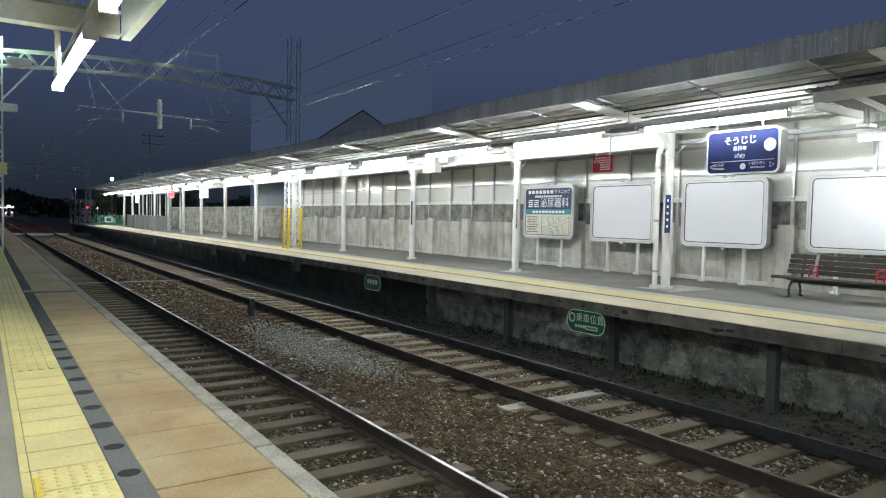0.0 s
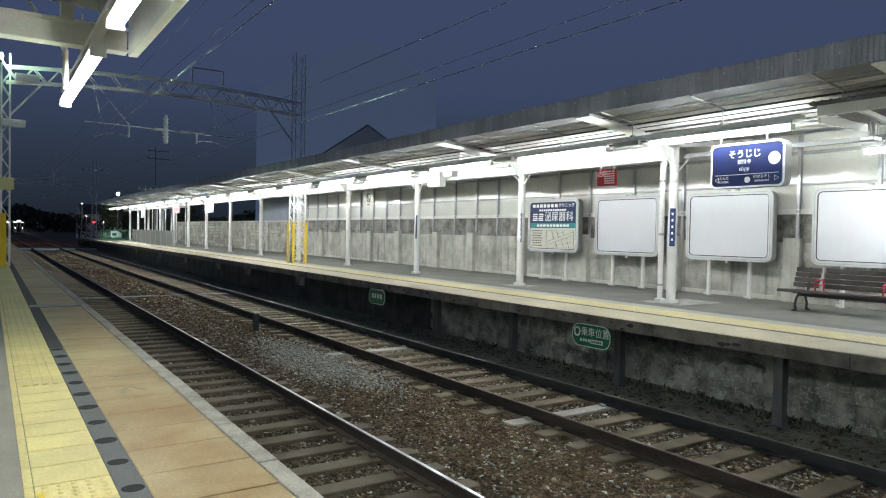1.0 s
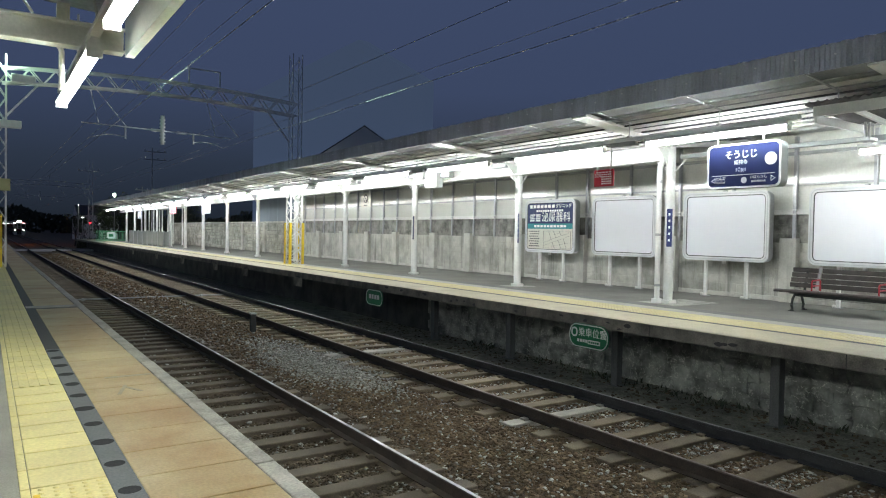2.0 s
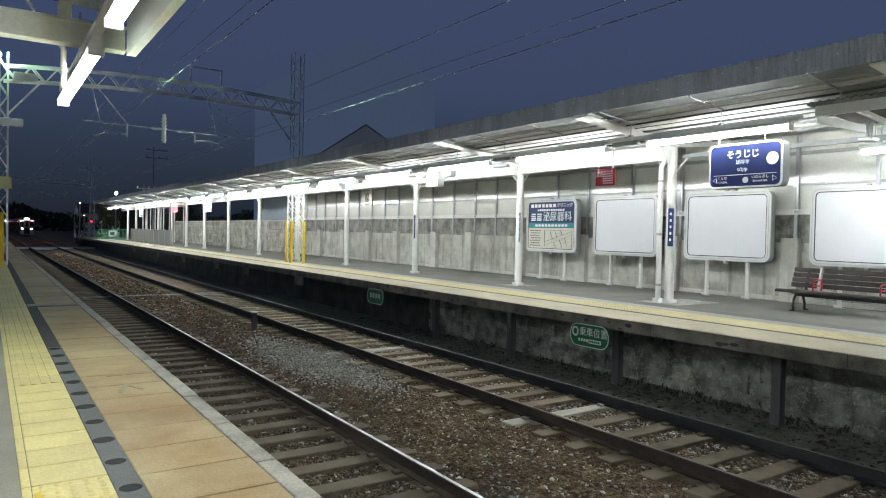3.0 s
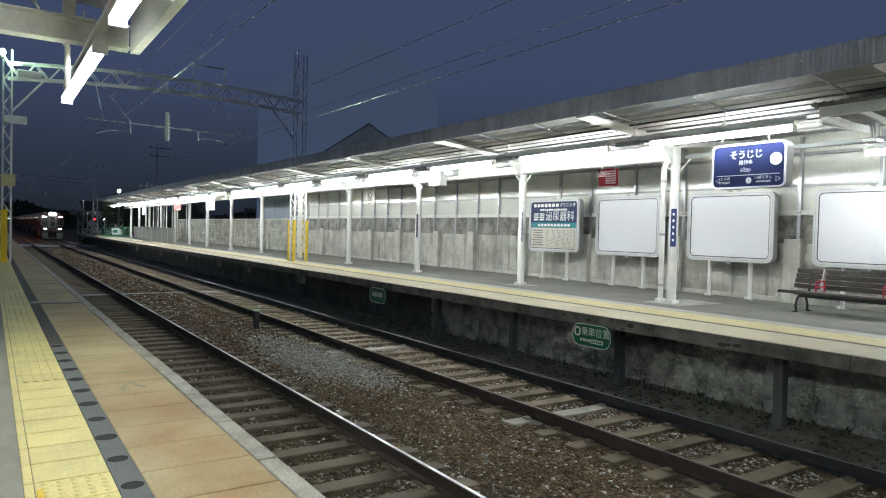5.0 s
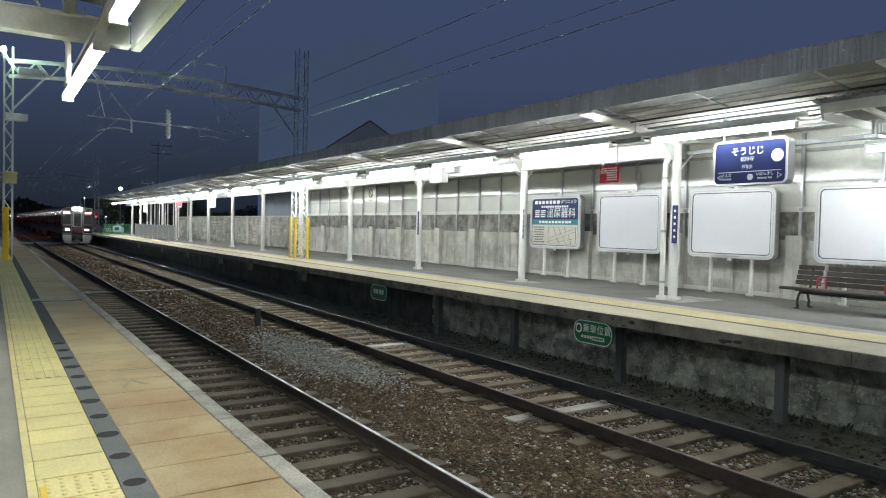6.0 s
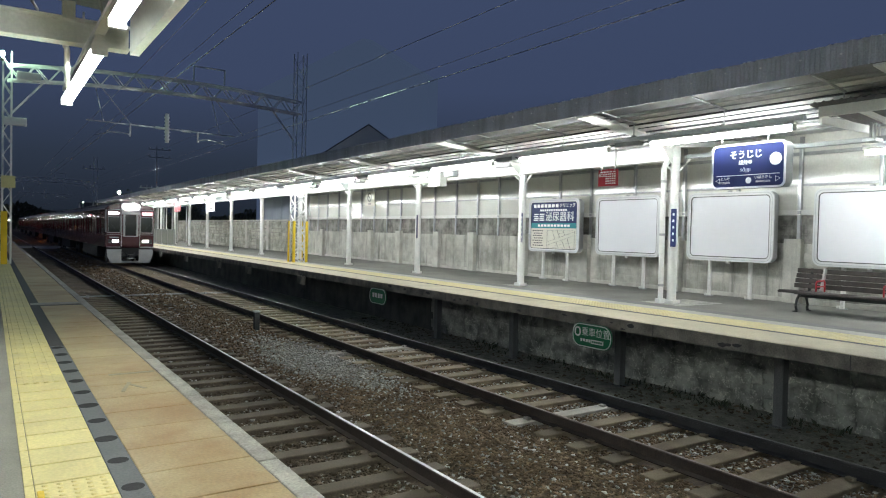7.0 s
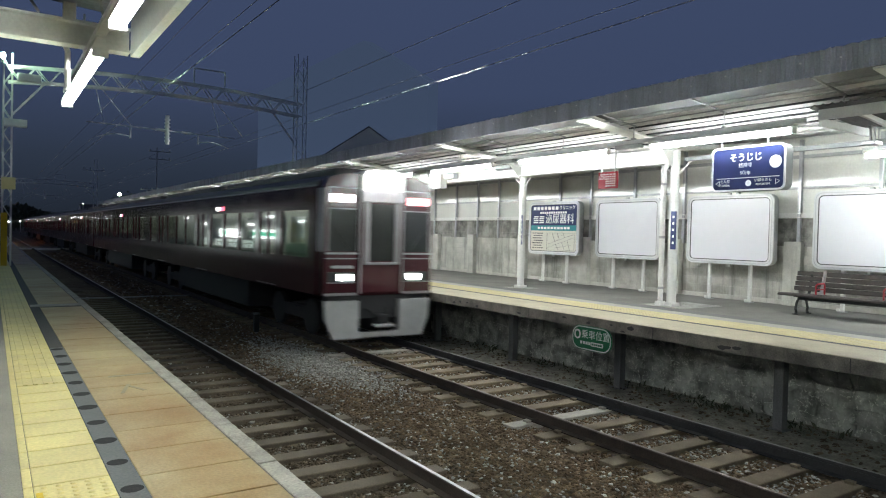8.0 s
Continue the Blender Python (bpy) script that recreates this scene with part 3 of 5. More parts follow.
def fascia_spalls():
    rng = random.Random(31)
    for i in range(26):
        y, z, r = rng.uniform(3.2, 16), rng.uniform(-0.15, -0.05), rng.uniform(0.02, 0.055)
        pts = []
        for k in range(7):
            a, q = 2 * math.pi * k / 7, r * rng.uniform(0.6, 1.3)
            pts.append((q * 1.7 * math.cos(a), q * 0.7 * math.sin(a)))
        part("spall", plate(B(), pts, 8.656, 8.662, y, z), M["line_dark"] if i % 3 else M["fascia"], far_platform, "dark chipped hole in the fascia")
    for y in (4.1, 7.05, 10.0, 12.9, 15.8):
        part("joint", box(B(), 8.657, 8.661, y - 0.006, y + 0.006, -0.184, -0.006), M["line_dark"], far_platform)


fascia_spalls()
green_sign(8.32, -0.36, True)
green_sign(16.1, -0.37, False)


def small_plate(y):
    s = thing("edge_plate", "small faded plate on the platform fascia", "sign", "edge plates", at=(8.64, y, -0.32))
    part("plate", plate(B(), rounded(0.7, 0.28, 0.04), -0.01, 0.012), M["fascia"], s)
    part("bracket", box(B(), 0.012, 0.06, -0.15, 0.15, 0.05, 0.2), M["iron"], s)
    return s


sp = small_plate(21.5)
for y in (27.1, 31.3, 37.5, 44.0, 52.0):
    copy_thing(sp, pose(8.64, y, -0.32))

# ---- far canopy ----
POSTS = [-1.3, 4.0, 9.16, 14.0, 19.3, 24.5, 29.7, 34.9, 40.3, 45.6, 50.4, 55.0, 60.0, 65.0, 70.0, 74.5]
CANOPY = (-14, 78)


def under(x):
    """Height of the canopy's underside over x: down to the middle beam, then up again."""
    return 3.70 - 0.135 * (x - 9.16) if x < 11.8 else 3.345 + 0.128 * (x - 11.8)


def far_canopy():
    c = thing("platform_canopy", "long steel platform canopy with white underside and grey corrugated edge", "canopy", kind="structure")
    y0, y1 = CANOPY
    # two slopes that drain to the middle: a grey eave strip, then white ribbed sheet
    part("eave_sheet", extrude_y(B(), [(9.18, under(9.18)), (9.84, under(9.84)), (9.84, under(9.84) + 0.035), (9.18, under(9.18) + 0.035)], y0, y1), M["eave_grey"], c, "grey eave sheet")
    for xa, xb in ((9.84, 11.74), (11.86, 14.9)):
        prof, x, step = [], xa, 0.14
        while x < xb - 0.01:
            e = min(x + step, xb)
            prof += [(x, under(x)), (x + (e - x) * 0.86, under(x + (e - x) * 0.86)), (x + (e - x) * 0.88, under(x) + 0.02), (x + (e - x) * 0.98, under(x) + 0.02)]
            x = e
        prof += [(xb, under(xb) + 0.07), (xa, under(xa) + 0.07)]
        part("roof_sheet", extrude_y(B(), prof, y0, y1), M["roof_white"], c, "white ribbed roof sheeting seen from below")
    bm = B()
    n = int((y1 - y0) / 0.034)
    cols = []
    drift = 0.0
    for i in range(n + 1):
        y = y0 + (y1 - y0) * i / n
        drift = 0.97 * drift + random.uniform(-.004, .004)
        x = 9.16 + (0.016 if i % 2 else -0.016) + random.uniform(-.004, .004)
        top = 3.93 - 0.0009 * max(0, y - 6) + (0.012 if i % 2 else 0) + random.uniform(-.012, .012) + drift * 0.5
        cols.append(tuple(bm.verts.new(co) for co in ((x, y, 3.60 + drift * 0.3), (x, y, top), (x + 0.012, y, top), (x + 0.012, y, 3.60 + drift * 0.3))))
    for a, b in zip(cols, cols[1:]):
        for k in range(4):
            bm.faces.new((a[k], b[k], b[(k + 1) % 4], a[(k + 1) % 4]))
    bmesh.ops.recalc_face_normals(bm, faces=bm.faces[:])
    part("corrugated_edge", bm, M["roof_grey"], c, "weathered grey corrugated sheet edge")
    part("valley_gutter", box(B(), 11.70, 11.90, y0, y1, 3.335, 3.36), M["roof_white"], c, "white valley gutter")
    for y in (3.2, 5.0):
        bm = B()
        bar(bm, (9.25, y, 3.61), (10.15, y, 3.50), 0.03, 0.02)
        rod(bm, (10.1, y, 3.50), (10.1, y, 3.39), 0.010)
        part("dropper", bm, M["galv"], c, "thin dropper over the small awning")
    rng = random.Random(8)
    for k in range(40):
        y, z = 2.6 + 0.62 * k + rng.uniform(-.12, .12), 3.80 + rng.uniform(-.03, .05)
        part("bolt", rod(B(), (9.128, y, z), (9.150, y, z), 0.012, 8), M["galv_pale"], c, "pale fixing bolt")
    # thin shade lines between the ribs are put into the dark purlins' colour
    for x, s in ((9.83, .03), (10.12, .016), (10.36, .024), (10.62, .014), (10.86, .026), (11.1, .014), (11.34, .022), (11.56, .014), (12.4, .04), (13.1, .04), (13.8, .04), (14.5, .04)):
        part("purlin", box(B(), x - s / 2, x + s / 2, y0, y1, under(x) - s * 1.3, under(x) - 0.002), M["galv"] if x < 10.3 or x > 12 else M["shade_line_steel"], c)
    part("conduit", rod(B(), (9.62, y0, 3.57), (9.62, y1, 3.57), 0.017), M["galv"], c, "thin conduit pipe")
    part("conduit", rod(B(), (11.42, y0, 3.34), (11.42, y1, 3.34), 0.018), M["galv"], c, "thin conduit pipe")
    part("long_beam", box(B(), 11.72, 11.80, 9.16, y1, 2.98, 3.27), M["white_steel"], c, "white painted steel longitudinal beam")
    part("beam_flange", box(B(), 11.64, 11.88, 9.16, y1, 2.955, 2.98), M["white_steel"], c)
    part("light_rail", box(B(), 10.05, 10.15, 5.55, y1, 3.165, 3.235, 0.006), M["galv_pale"], c, "grey light mounting rail")
    part("back_rail", box(B(), 13.13, 13.21, y0, 6.15, 3.075, 3.12), M["galv"], c)
    for y in (5.9, 3.7, 1.9, 0.1, -1.8, -3.6, -5.5, -7.3):
        part("back_hanger", rod(B(), (13.17, y, 3.11), (13.17, y, 3.50), 0.012), M["galv"], c)
    for y in POSTS:
        bm = B()
        extrude_y(bm, [(9.30, 3.55), (11.8, 3.25), (14.8, 3.58), (14.8, 3.71), (11.8, 3.335), (9.30, 3.67)], y - 0.012, y + 0.012)
        extrude_y(bm, [(9.13, 3.555), (11.9, 3.235), (11.9, 3.26), (9.13, 3.58)], y - 0.19, y + 0.19)
        extrude_y(bm, [(11.9, 3.235), (14.8, 3.56), (14.8, 3.58), (11.9, 3.26)], y - 0.10, y + 0.10)
        part("cross_beam", bm, M["white_steel"], c, "white steel bracket beam")
    for y in [6.9 + 1.9 * i for i in range(37)]:
        bm = B()
        bar(bm, (9.25, y, 3.61), (10.15, y, 3.50), 0.03, 0.02)
        rod(bm, (10.1, y, 3.50), (10.1, y, 3.23), 0.010)
        box(bm, 10.06, 10.14, y - .035, y + .035, 3.235, 3.275, 0.006)
        part("dropper", bm, M["galv"], c, "thin dropper holding the light rail")
    return c


far_canopy()


def canopy_post():
    p = thing("canopy_post", "white painted steel post carrying the platform canopy", "post", "canopy posts")
    part("shaft", rod(B(), (0, 0, 0.0), (0, 0, 3.25), 0.095, 18), M["white_steel"], p)
    part("base", box(B(), -0.125, 0.125, -0.125, 0.125, 0.0, 0.08, 0.02), M["white_steel"], p)
    part("cap_plate", box(B(), -0.14, 0.14, -0.14, 0.14, 3.23, 3.25), M["white_steel"], p)
    part("brace", bar(B(), (0, 0.08, 2.76), (0, 0.36, 2.97), 0.09, 0.02), M["white_steel"], p)
    part("tie", rod(B(), (0, -0.08, 2.70), (0, -0.36, 2.97), 0.016), M["white_steel"], p)
    part("front_brace", extrude_y(B(), [(-0.09, 2.85), (-0.09, 3.2), (-0.5, 3.28)], -0.01, 0.01), M["white_steel"], p)
    return p


part("repair_patch", box(B(), 11.5, 12.9, 8.7, 9.7, 0.0, 0.004), M["patch"], far_platform, "pale repair patch")
part("repair_patch", box(B(), 11.5, 12.2, 13.7, 14.4, 0.0, 0.004), M["patch"], far_platform, "pale repair patch")
post = canopy_post()
post.location = (11.8, POSTS[2], 0)
for y in POSTS[:2] + POSTS[3:]:
    copy_thing(post, pose(11.8, y, 0))


def downpipe(y):
    d = thing("downpipe", "white rainwater downpipe strapped beside a canopy post", "downpipe", "downpipes", at=(11.64, y, 0))
    part("pipe", rod(B(), (0, 0, 0.0), (0, 0, 2.85), 0.055, 14), M["white_steel"], d)
    part("elbow", rod(B(), (0, 0, 2.83), (0.12, -0.14, 3.15), 0.055, 14), M["white_steel"], d)
    for z in (0.35, 1.4, 2.5):
        part("strap", rod(B(), (0, 0, z), (0, 0, z + 0.05), 0.063, 14), M["galv"], d)
    part("base", box(B(), -0.085, 0.085, -0.08, 0.08, 0, 0.1, 0.02), M["white_steel"], d)


downpipe(9.31)


def pole_sign(y, z0, z1, turn=0):
    s = thing("pole_sign", "narrow navy station name plate on a canopy post", "sign", "pole signs", at=(11.69, y, (z0 + z1) / 2))
    s.rotation_euler.z = radians(turn)
    h = z1 - z0
    part("plate", plate(B(), rounded(0.13, h, 0.01), -0.012, 0.0), M["navy_dark"], s)
    for i in range(5):
        part("text_bar", box(B(), -0.015, -0.012, -0.022, 0.022, h * (0.36 - 0.17 * i) - 0.03, h * (0.36 - 0.17 * i) + 0.02), M["white_paint"], s)


pole_sign(9.07, 1.18, 1.96)
pole_sign(13.86, 1.16, 1.93, -28)
pole_sign(19.17, 1.16, 1.93, -48)


def far_light():
    p = thing("fluorescent_light", "lit white fluorescent batten light under the canopy", "light", "canopy lights")
    part("housing", extrude_y(B(), [(-0.066, 0.045), (-0.066, 0.055), (-0.045, 0.095), (0.045, 0.095), (0.066, 0.055), (0.066, 0.045), (0.04, 0.058), (-0.04, 0.058)], -1.36, 1.36), M["white_steel"], p, "white steel reflector housing")
    part("tube", rod(B(), (0, -1.31, 0.0), (0, 1.31, 0.0), 0.045, 10), M["tube"], p, "glowing white fluorescent tube")
    for s in (-1, 1):
        part("end_cap", box(B(), -0.05, 0.05, s * 1.335 - 0.02, s * 1.335 + 0.02, -0.05, 0.05, 0.008), M["white_steel"], p)
    return p


light = far_light()
light.location = (10.1, 7.05, 3.07)
for i in range(0, 19):
    if i:
        copy_thing(light, pose(10.1, 7.05 + 3.715 * i, 3.07))
for y in (4.78, 1.0, -2.7, -6.4):
    copy_thing(light, pose(13.17, y, 2.98))


def wiring_box(y):
    w = thing("wiring_box", "small grey wiring box on the light rail between two lights", "wiring box", "wiring boxes", at=(10.1, y, 3.165))
    part("box", extrude_y(B(), [(-0.07, -0.005), (-0.05, -0.085), (0.05, -0.085), (0.07, -0.005)], -0.30, 0.30), M["galv"], w)
    part("cable", rod(B(), (0.03, -0.5, -0.03), (0.03, 0.5, -0.03), 0.012), M["iron"], w, "dark cable")
    return w


wb = wiring_box(8.907)
for i in range(1, 17):
    copy_thing(wb, pose(10.1, 8.907 + 3.715 * i, 3.165))


def corrugated_awning():
    a = thing("small_awning", "small corrugated awning with pale fascia under the canopy", "awning", at=(0, 0, 0))
    part("fascia", box(B(), 10.18, 10.22, -4, 5.40, 3.19, 3.345, 0.006), M["white_steel"], a, "pale grey fascia board")
    part("end_board", box(B(), 10.22, 11.7, 5.36, 5.40, 3.10, 3.22), M["white_steel"], a)
    bm = B()
    n = 150
    cols = []
    for i in range(n + 1):
        y = -4 + 9.47 * i / n
        z = 3.372 + (0.024 if i % 2 else -0.014)
        cols.append(tuple(bm.verts.new(co) for co in ((10.08, y, z), (11.7, y, z - 0.13), (11.7, y, z - 0.115), (10.08, y, z + 0.015))))
    for p, q in zip(cols, cols[1:]):
        for k in range(4):
            bm.faces.new((p[k], q[k], q[(k + 1) % 4], p[(k + 1) % 4]))
    for c in (cols[0], cols[-1]):
        bm.faces.new(c)
    bmesh.ops.recalc_face_normals(bm, faces=bm.faces[:])
    part("corrugated_sheet", bm, M["dark_sheet"], a, "dark corrugated sheet")
    for y in (4.9, 3.3, 1.7):
        part("bracket", bar(B(), (10.22, y, 3.27), (11.6, y, 3.14), 0.05, 0.07), M["white_steel"], a)
        for x in (11.35, 11.47):
            part("hanger", rod(B(), (x, y + 0.3, 3.22), (x, y + 0.3, 2.98), 0.022), M["galv"], a)
        part("base_plate", box(B(), 11.28, 11.54, y + .2, y + .4, 2.92, 2.98, 0.01), M["galv"], a)
    part("rail", box(B(), 11.78, 11.86, -4, 8.9, 2.98, 3.06), M["galv_grey"], a)


corrugated_awning()


# ---- far wall ----
STANCHIONS = (6.5, 8.12, 9.6, 11.1, 12.7, 14.33, 15.64, 17.48, 18.69, 19.91, 21.28, 22.78, 24.1, 25.46, 26.66, 27.89, 29.21, 30.5, 31.74, 33.12, 34.3, 35.6)
PILASTERS = (5.2, 8.19, 11.3, 14.49, 17.3, 20.16, 22.5, 25.5, 28.1, 30.8, 33.6)


def far_wall():
    w = thing("wall_far", "concrete platform wall with pale glossy panels on steel stanchions", "wall", kind="structure")
    part("lower_wall", box(B(), 14.74, 14.94, -14, 36.4, 0.0, 1.92), M["concrete"], w, "stained grey concrete lower wall")
    part("base_strip", box(B(), 14.70, 14.74, -14, 36.4, 0.0, 0.10), M["pilaster"], w)
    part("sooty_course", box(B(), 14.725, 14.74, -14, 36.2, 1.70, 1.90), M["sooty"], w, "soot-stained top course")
    part("rail_band", extrude_y(B(), [(14.64, 1.92), (14.80, 1.92), (14.80, 2.03), (14.64, 2.03), (14.64, 2.01), (14.69, 2.01), (14.69, 1.94), (14.64, 1.94)], -14, 36.2), M["white_steel"], w, "pale channel rail")
    part("mid_rail", box(B(), 14.74, 14.79, -14, 36.2, 2.55, 2.60), M["galv"], w)
    part("top_rail", box(B(), 14.72, 14.80, -14, 36.2, 3.22, 3.29), M["galv"], w)
    ys = [-14, -11, -8, -5, -2, 1, 3.5, 5] + list(STANCHIONS) + [36.2]
    for a, b in zip(ys, ys[1:]):
        part("panel", box(B(), 14.80, 14.83, a + 0.006, b - 0.006, 2.03, 3.70), M["panel"], w)
    for y in [-11, -8, -5, -2, 1, 3.5, 5] + list(STANCHIONS):
        part("stanchion", box(B(), 14.66, 14.735, y - 0.035, y + 0.035, 1.30, 3.62, 0.006), M["alu"], w)
    pil = box(B(), -0.10, 0.10, -0.19, 0.19, 0.0, 1.40, 0.012)
    pil = mesh_of("pilaster", pil, M["pilaster"])
    for y in PILASTERS:
        part("pilaster", pil, None, w, at=(14.66, y, 0))
    part("wall_end", box(B(), 14.66, 14.94, 36.2, 36.5, 0.0, 3.5), M["pilaster"], w)
    return w


wall_far = far_wall()


def block_wall():
    w = thing("wall_blocks", "long concrete block wall with stained courses behind the platform", "wall", kind="structure")
    part("core", box(B(), 14.78, 14.94, 36.5, 67.5, 0.0, 1.85), M["concrete"], w)
    part("coping", box(B(), 14.70, 14.98, 36.5, 67.5, 1.85, 1.93, 0.01), M["pilaster"], w)
    for y in (38.2, 42.1, 46.45):
        part("pilaster", box(B(), 14.60, 14.78, y - 0.2, y + 0.2, 0, 1.84, 0.015), M["pilaster"], w)
    bm = B()
    for k in range(8):
        y = 36.55 - 0.3 * (k % 2)
        while y < 66.5:
            w2 = random.uniform(1.1, 2.2)
            z = 0.02 + k * 0.228
            d = random.uniform(-.035, .02)
            box(bm, 14.70 + d, 14.78, max(y, 36.52), y + w2 - 0.012, z, z + random.uniform(0.175, 0.20))
            y += w2
    tagged(part("block_course", bm, M["course"], w), kind="stuff")


block_wall()
# ---- signs and furniture on the far platform ----
def notice_board(y, name="notice_board", label="large blank white notice board in an aluminium frame on two legs"):
    s = thing(name, label, "notice board", "notice boards", at=(14.2, y, 1.65))
    part("case", plate(B(), rounded(2.18, 1.58, 0.16, 6), 0.0, 0.17), M["alu"], s)
    part("frame", ring(B(), rounded(2.20, 1.60, 0.17, 6), rounded(2.02, 1.42, 0.10, 6), -0.03, 0.01), M["frame_silver"], s, "rounded silver frame")
    part("frame_bead", ring(B(), rounded(2.13, 1.53, 0.145, 6), rounded(2.105, 1.505, 0.135, 6), -0.034, -0.03), M["alu"], s, "raised bead")
    # the shadow gap inside the frame, drawn as a solid dark ring
    part("gasket", ring(B(), rounded(2.03, 1.43, 0.10, 6), rounded(1.985, 1.385, 0.085, 6), -0.022, -0.011), M["ink"], s, "thin dark ring drawn as the shadow gap")
    part("face", plate(B(), rounded(2.02, 1.42, 0.10, 6), -0.012, 0.0), M["board"], s, "blank white face")
    for d in (-0.52, 0.52):
        part("leg", box(B(), 0.06, 0.13, d - 0.035, d + 0.035, -1.65, -0.78, 0.006), M["white_steel"], s)
        part("foot", box(B(), 0.02, 0.17, d - 0.07, d + 0.07, -1.65, -1.63), M["galv"], s)
    part("clip", box(B(), -0.02, 0.05, -0.04, 0.04, 0.80, 0.83, 0.005), M["galv"], s)
    part("lock", box(B(), -0.01, 0.05, -0.035, 0.035, -0.86, -0.80, 0.006), M["white_steel"], s, "small white lock box")
    for d in (-0.46, 0.58):
        part("foot_bolt", box(B(), 0.02, 0.08, d - 0.03, d + 0.03, -1.63, -1.58, 0.008), M["white_steel"], s)
    return s


nb = notice_board(12.52)
copy_thing(nb, pose(14.2, 9.50, 1.65))
copy_thing(nb, pose(14.2, 6.44, 1.65))
copy_thing(nb, pose(14.2, 3.4, 1.65))

ad = notice_board(15.38, "clinic_board", "clinic advertisement board with navy heading and street map")
ad["category"] = "signboard"
part("heading", box(B(), -0.018, -0.012, -1.0, 1.0, 0.08, 0.71), M["navy"], ad, "navy heading with white characters")
part("phone_band", box(B(), -0.018, -0.012, -1.0, 1.0, -0.08, 0.08), M["teal"], ad, "teal strip")
part("map_ground", box(B(), -0.018, -0.012, -1.0, 1.0, -0.71, -0.08), M["cream"], ad, "cream lower half")
letters("クリニック", 0.135, M["white_paint"], ad, -0.021, -0.60, 0.60, bold=0.008)
bars(ad, -0.019, 0.9, -0.25, 0.60, 0.10, 7, M["white_paint"])
bars(ad, -0.019, 0.6, -0.6, 0.465, 0.06, 12, M["white_paint"])
letters("泌尿器科", 0.31, M["white_paint"], ad, -0.021, -0.28, 0.255)
for z, h in ((0.345, 0.035), (0.285, 0.03), (0.225, 0.035), (0.165, 0.04)):
    bars(ad, -0.019, 0.90, 0.38, z, h, 2, M["white_paint"], fill=0.8)
bars(ad, -0.019, 0.7, -0.75, 0.0, 0.07, 10, M["white_paint"])
for k in range(7):
    bars(ad, -0.019, 0.92 - 0.05 * (k % 2), 0.42 + 0.03 * (k % 3), -0.16 - 0.075 * k, 0.03, 5, M["ink"])
bm = B()
for a, b in (((0.25, -0.15), (-0.92, -0.15)), ((0.25, -0.15), (0.25, -0.66)), ((-0.92, -0.15), (-0.92, -0.66)), ((0.25, -0.66), (-0.92, -0.66)),
             ((0.25, -0.60), (-0.92, -0.28)), ((0.25, -0.50), (-0.92, -0.18)), ((0.02, -0.15), (-0.10, -0.42)), ((-0.2, -0.15), (-0.3, -0.36)), ((-0.45, -0.15), (-0.52, -0.29)),
             ((-0.15, -0.50), (-0.25, -0.66)), ((-0.40, -0.43), (-0.52, -0.66)), ((-0.62, -0.36), (-0.74, -0.66)), ((-0.22, -0.25), (-0.5, -0.2)), ((-0.1, -0.6), (-0.8, -0.5))):
    bar(bm, (-0.020, *a), (-0.020, *b), 0.014, 0.004)
part("map_lines", bm, M["ink"], ad, "black street map lines")


def name_sign():
    s = thing("station_name_sign", "navy station name sign with white border hanging from the canopy", "sign", at=(10.2, 6.52, 2.56))
    part("case", plate(B(), rounded(1.28, 0.72, 0.10, 6), 0.004, 0.20), M["galv_grey"], s, "grey metal light box")
    part("frame", ring(B(), rounded(1.29, 0.73, 0.10, 6), rounded(1.23, 0.67, 0.075, 6), -0.012, 0.004), M["white_paint"], s, "white border")
    part("face", plate(B(), rounded(1.24, 0.68, 0.075, 6), -0.006, 0.0), M["navy"], s, "navy face")
    letters("そうじじ", 0.145, M["white_paint"], s, -0.009, 0.03, 0.175, bold=0.014)
    letters("総持寺", 0.08, M["white_paint"], s, -0.009, 0.03, 0.05)
    letters("SŌJIJI", 0.07, M["white_paint"], s, -0.009, 0.03, -0.07, spacing=1.15)
    part("route_line", box(B(), -0.010, -0.006, -0.55, 0.55, -0.155, -0.145), M["white_paint"], s, "white rule")
    letters("とんだ", 0.06, M["white_paint"], s, -0.009, 0.39, -0.20)
    letters("TONDA", 0.05, M["white_paint"], s, -0.009, 0.39, -0.265)
    letters("いばらきし", 0.06, M["white_paint"], s, -0.009, -0.28, -0.20)
    letters("IBARAKI-SHI", 0.045, M["white_paint"], s, -0.009, -0.28, -0.265)
    part("station_mark", plate(B(), rounded(0.20, 0.20, 0.099, 8), -0.010, -0.006, -0.48, 0.08), M["white_paint"], s, "white round mark")
    part("station_mark", plate(B(), rounded(0.10, 0.10, 0.049, 8), -0.010, -0.006, -0.03, -0.24), M["white_paint"], s, "white round mark")
    for y, d in ((0.56, 1), (-0.56, -1)):
        bm = B()
        bar(bm, (-0.008, y, -0.23), (-0.008, y - d * 0.07, -0.19), 0.016, 0.004)
        bar(bm, (-0.008, y, -0.23), (-0.008, y - d * 0.07, -0.27), 0.016, 0.004)
        bar(bm, (-0.008, y - d * 0.068, -0.185), (-0.008, y - d * 0.068, -0.275), 0.014, 0.004)
        part("arrow", bm, M["white_paint"], s, "white arrow")
    for y in (0.4, -0.4):
        part("hanger", rod(B(), (-0.10, y, 0.34), (-0.10, y, 0.615), 0.016), M["galv"], s)


name_sign()


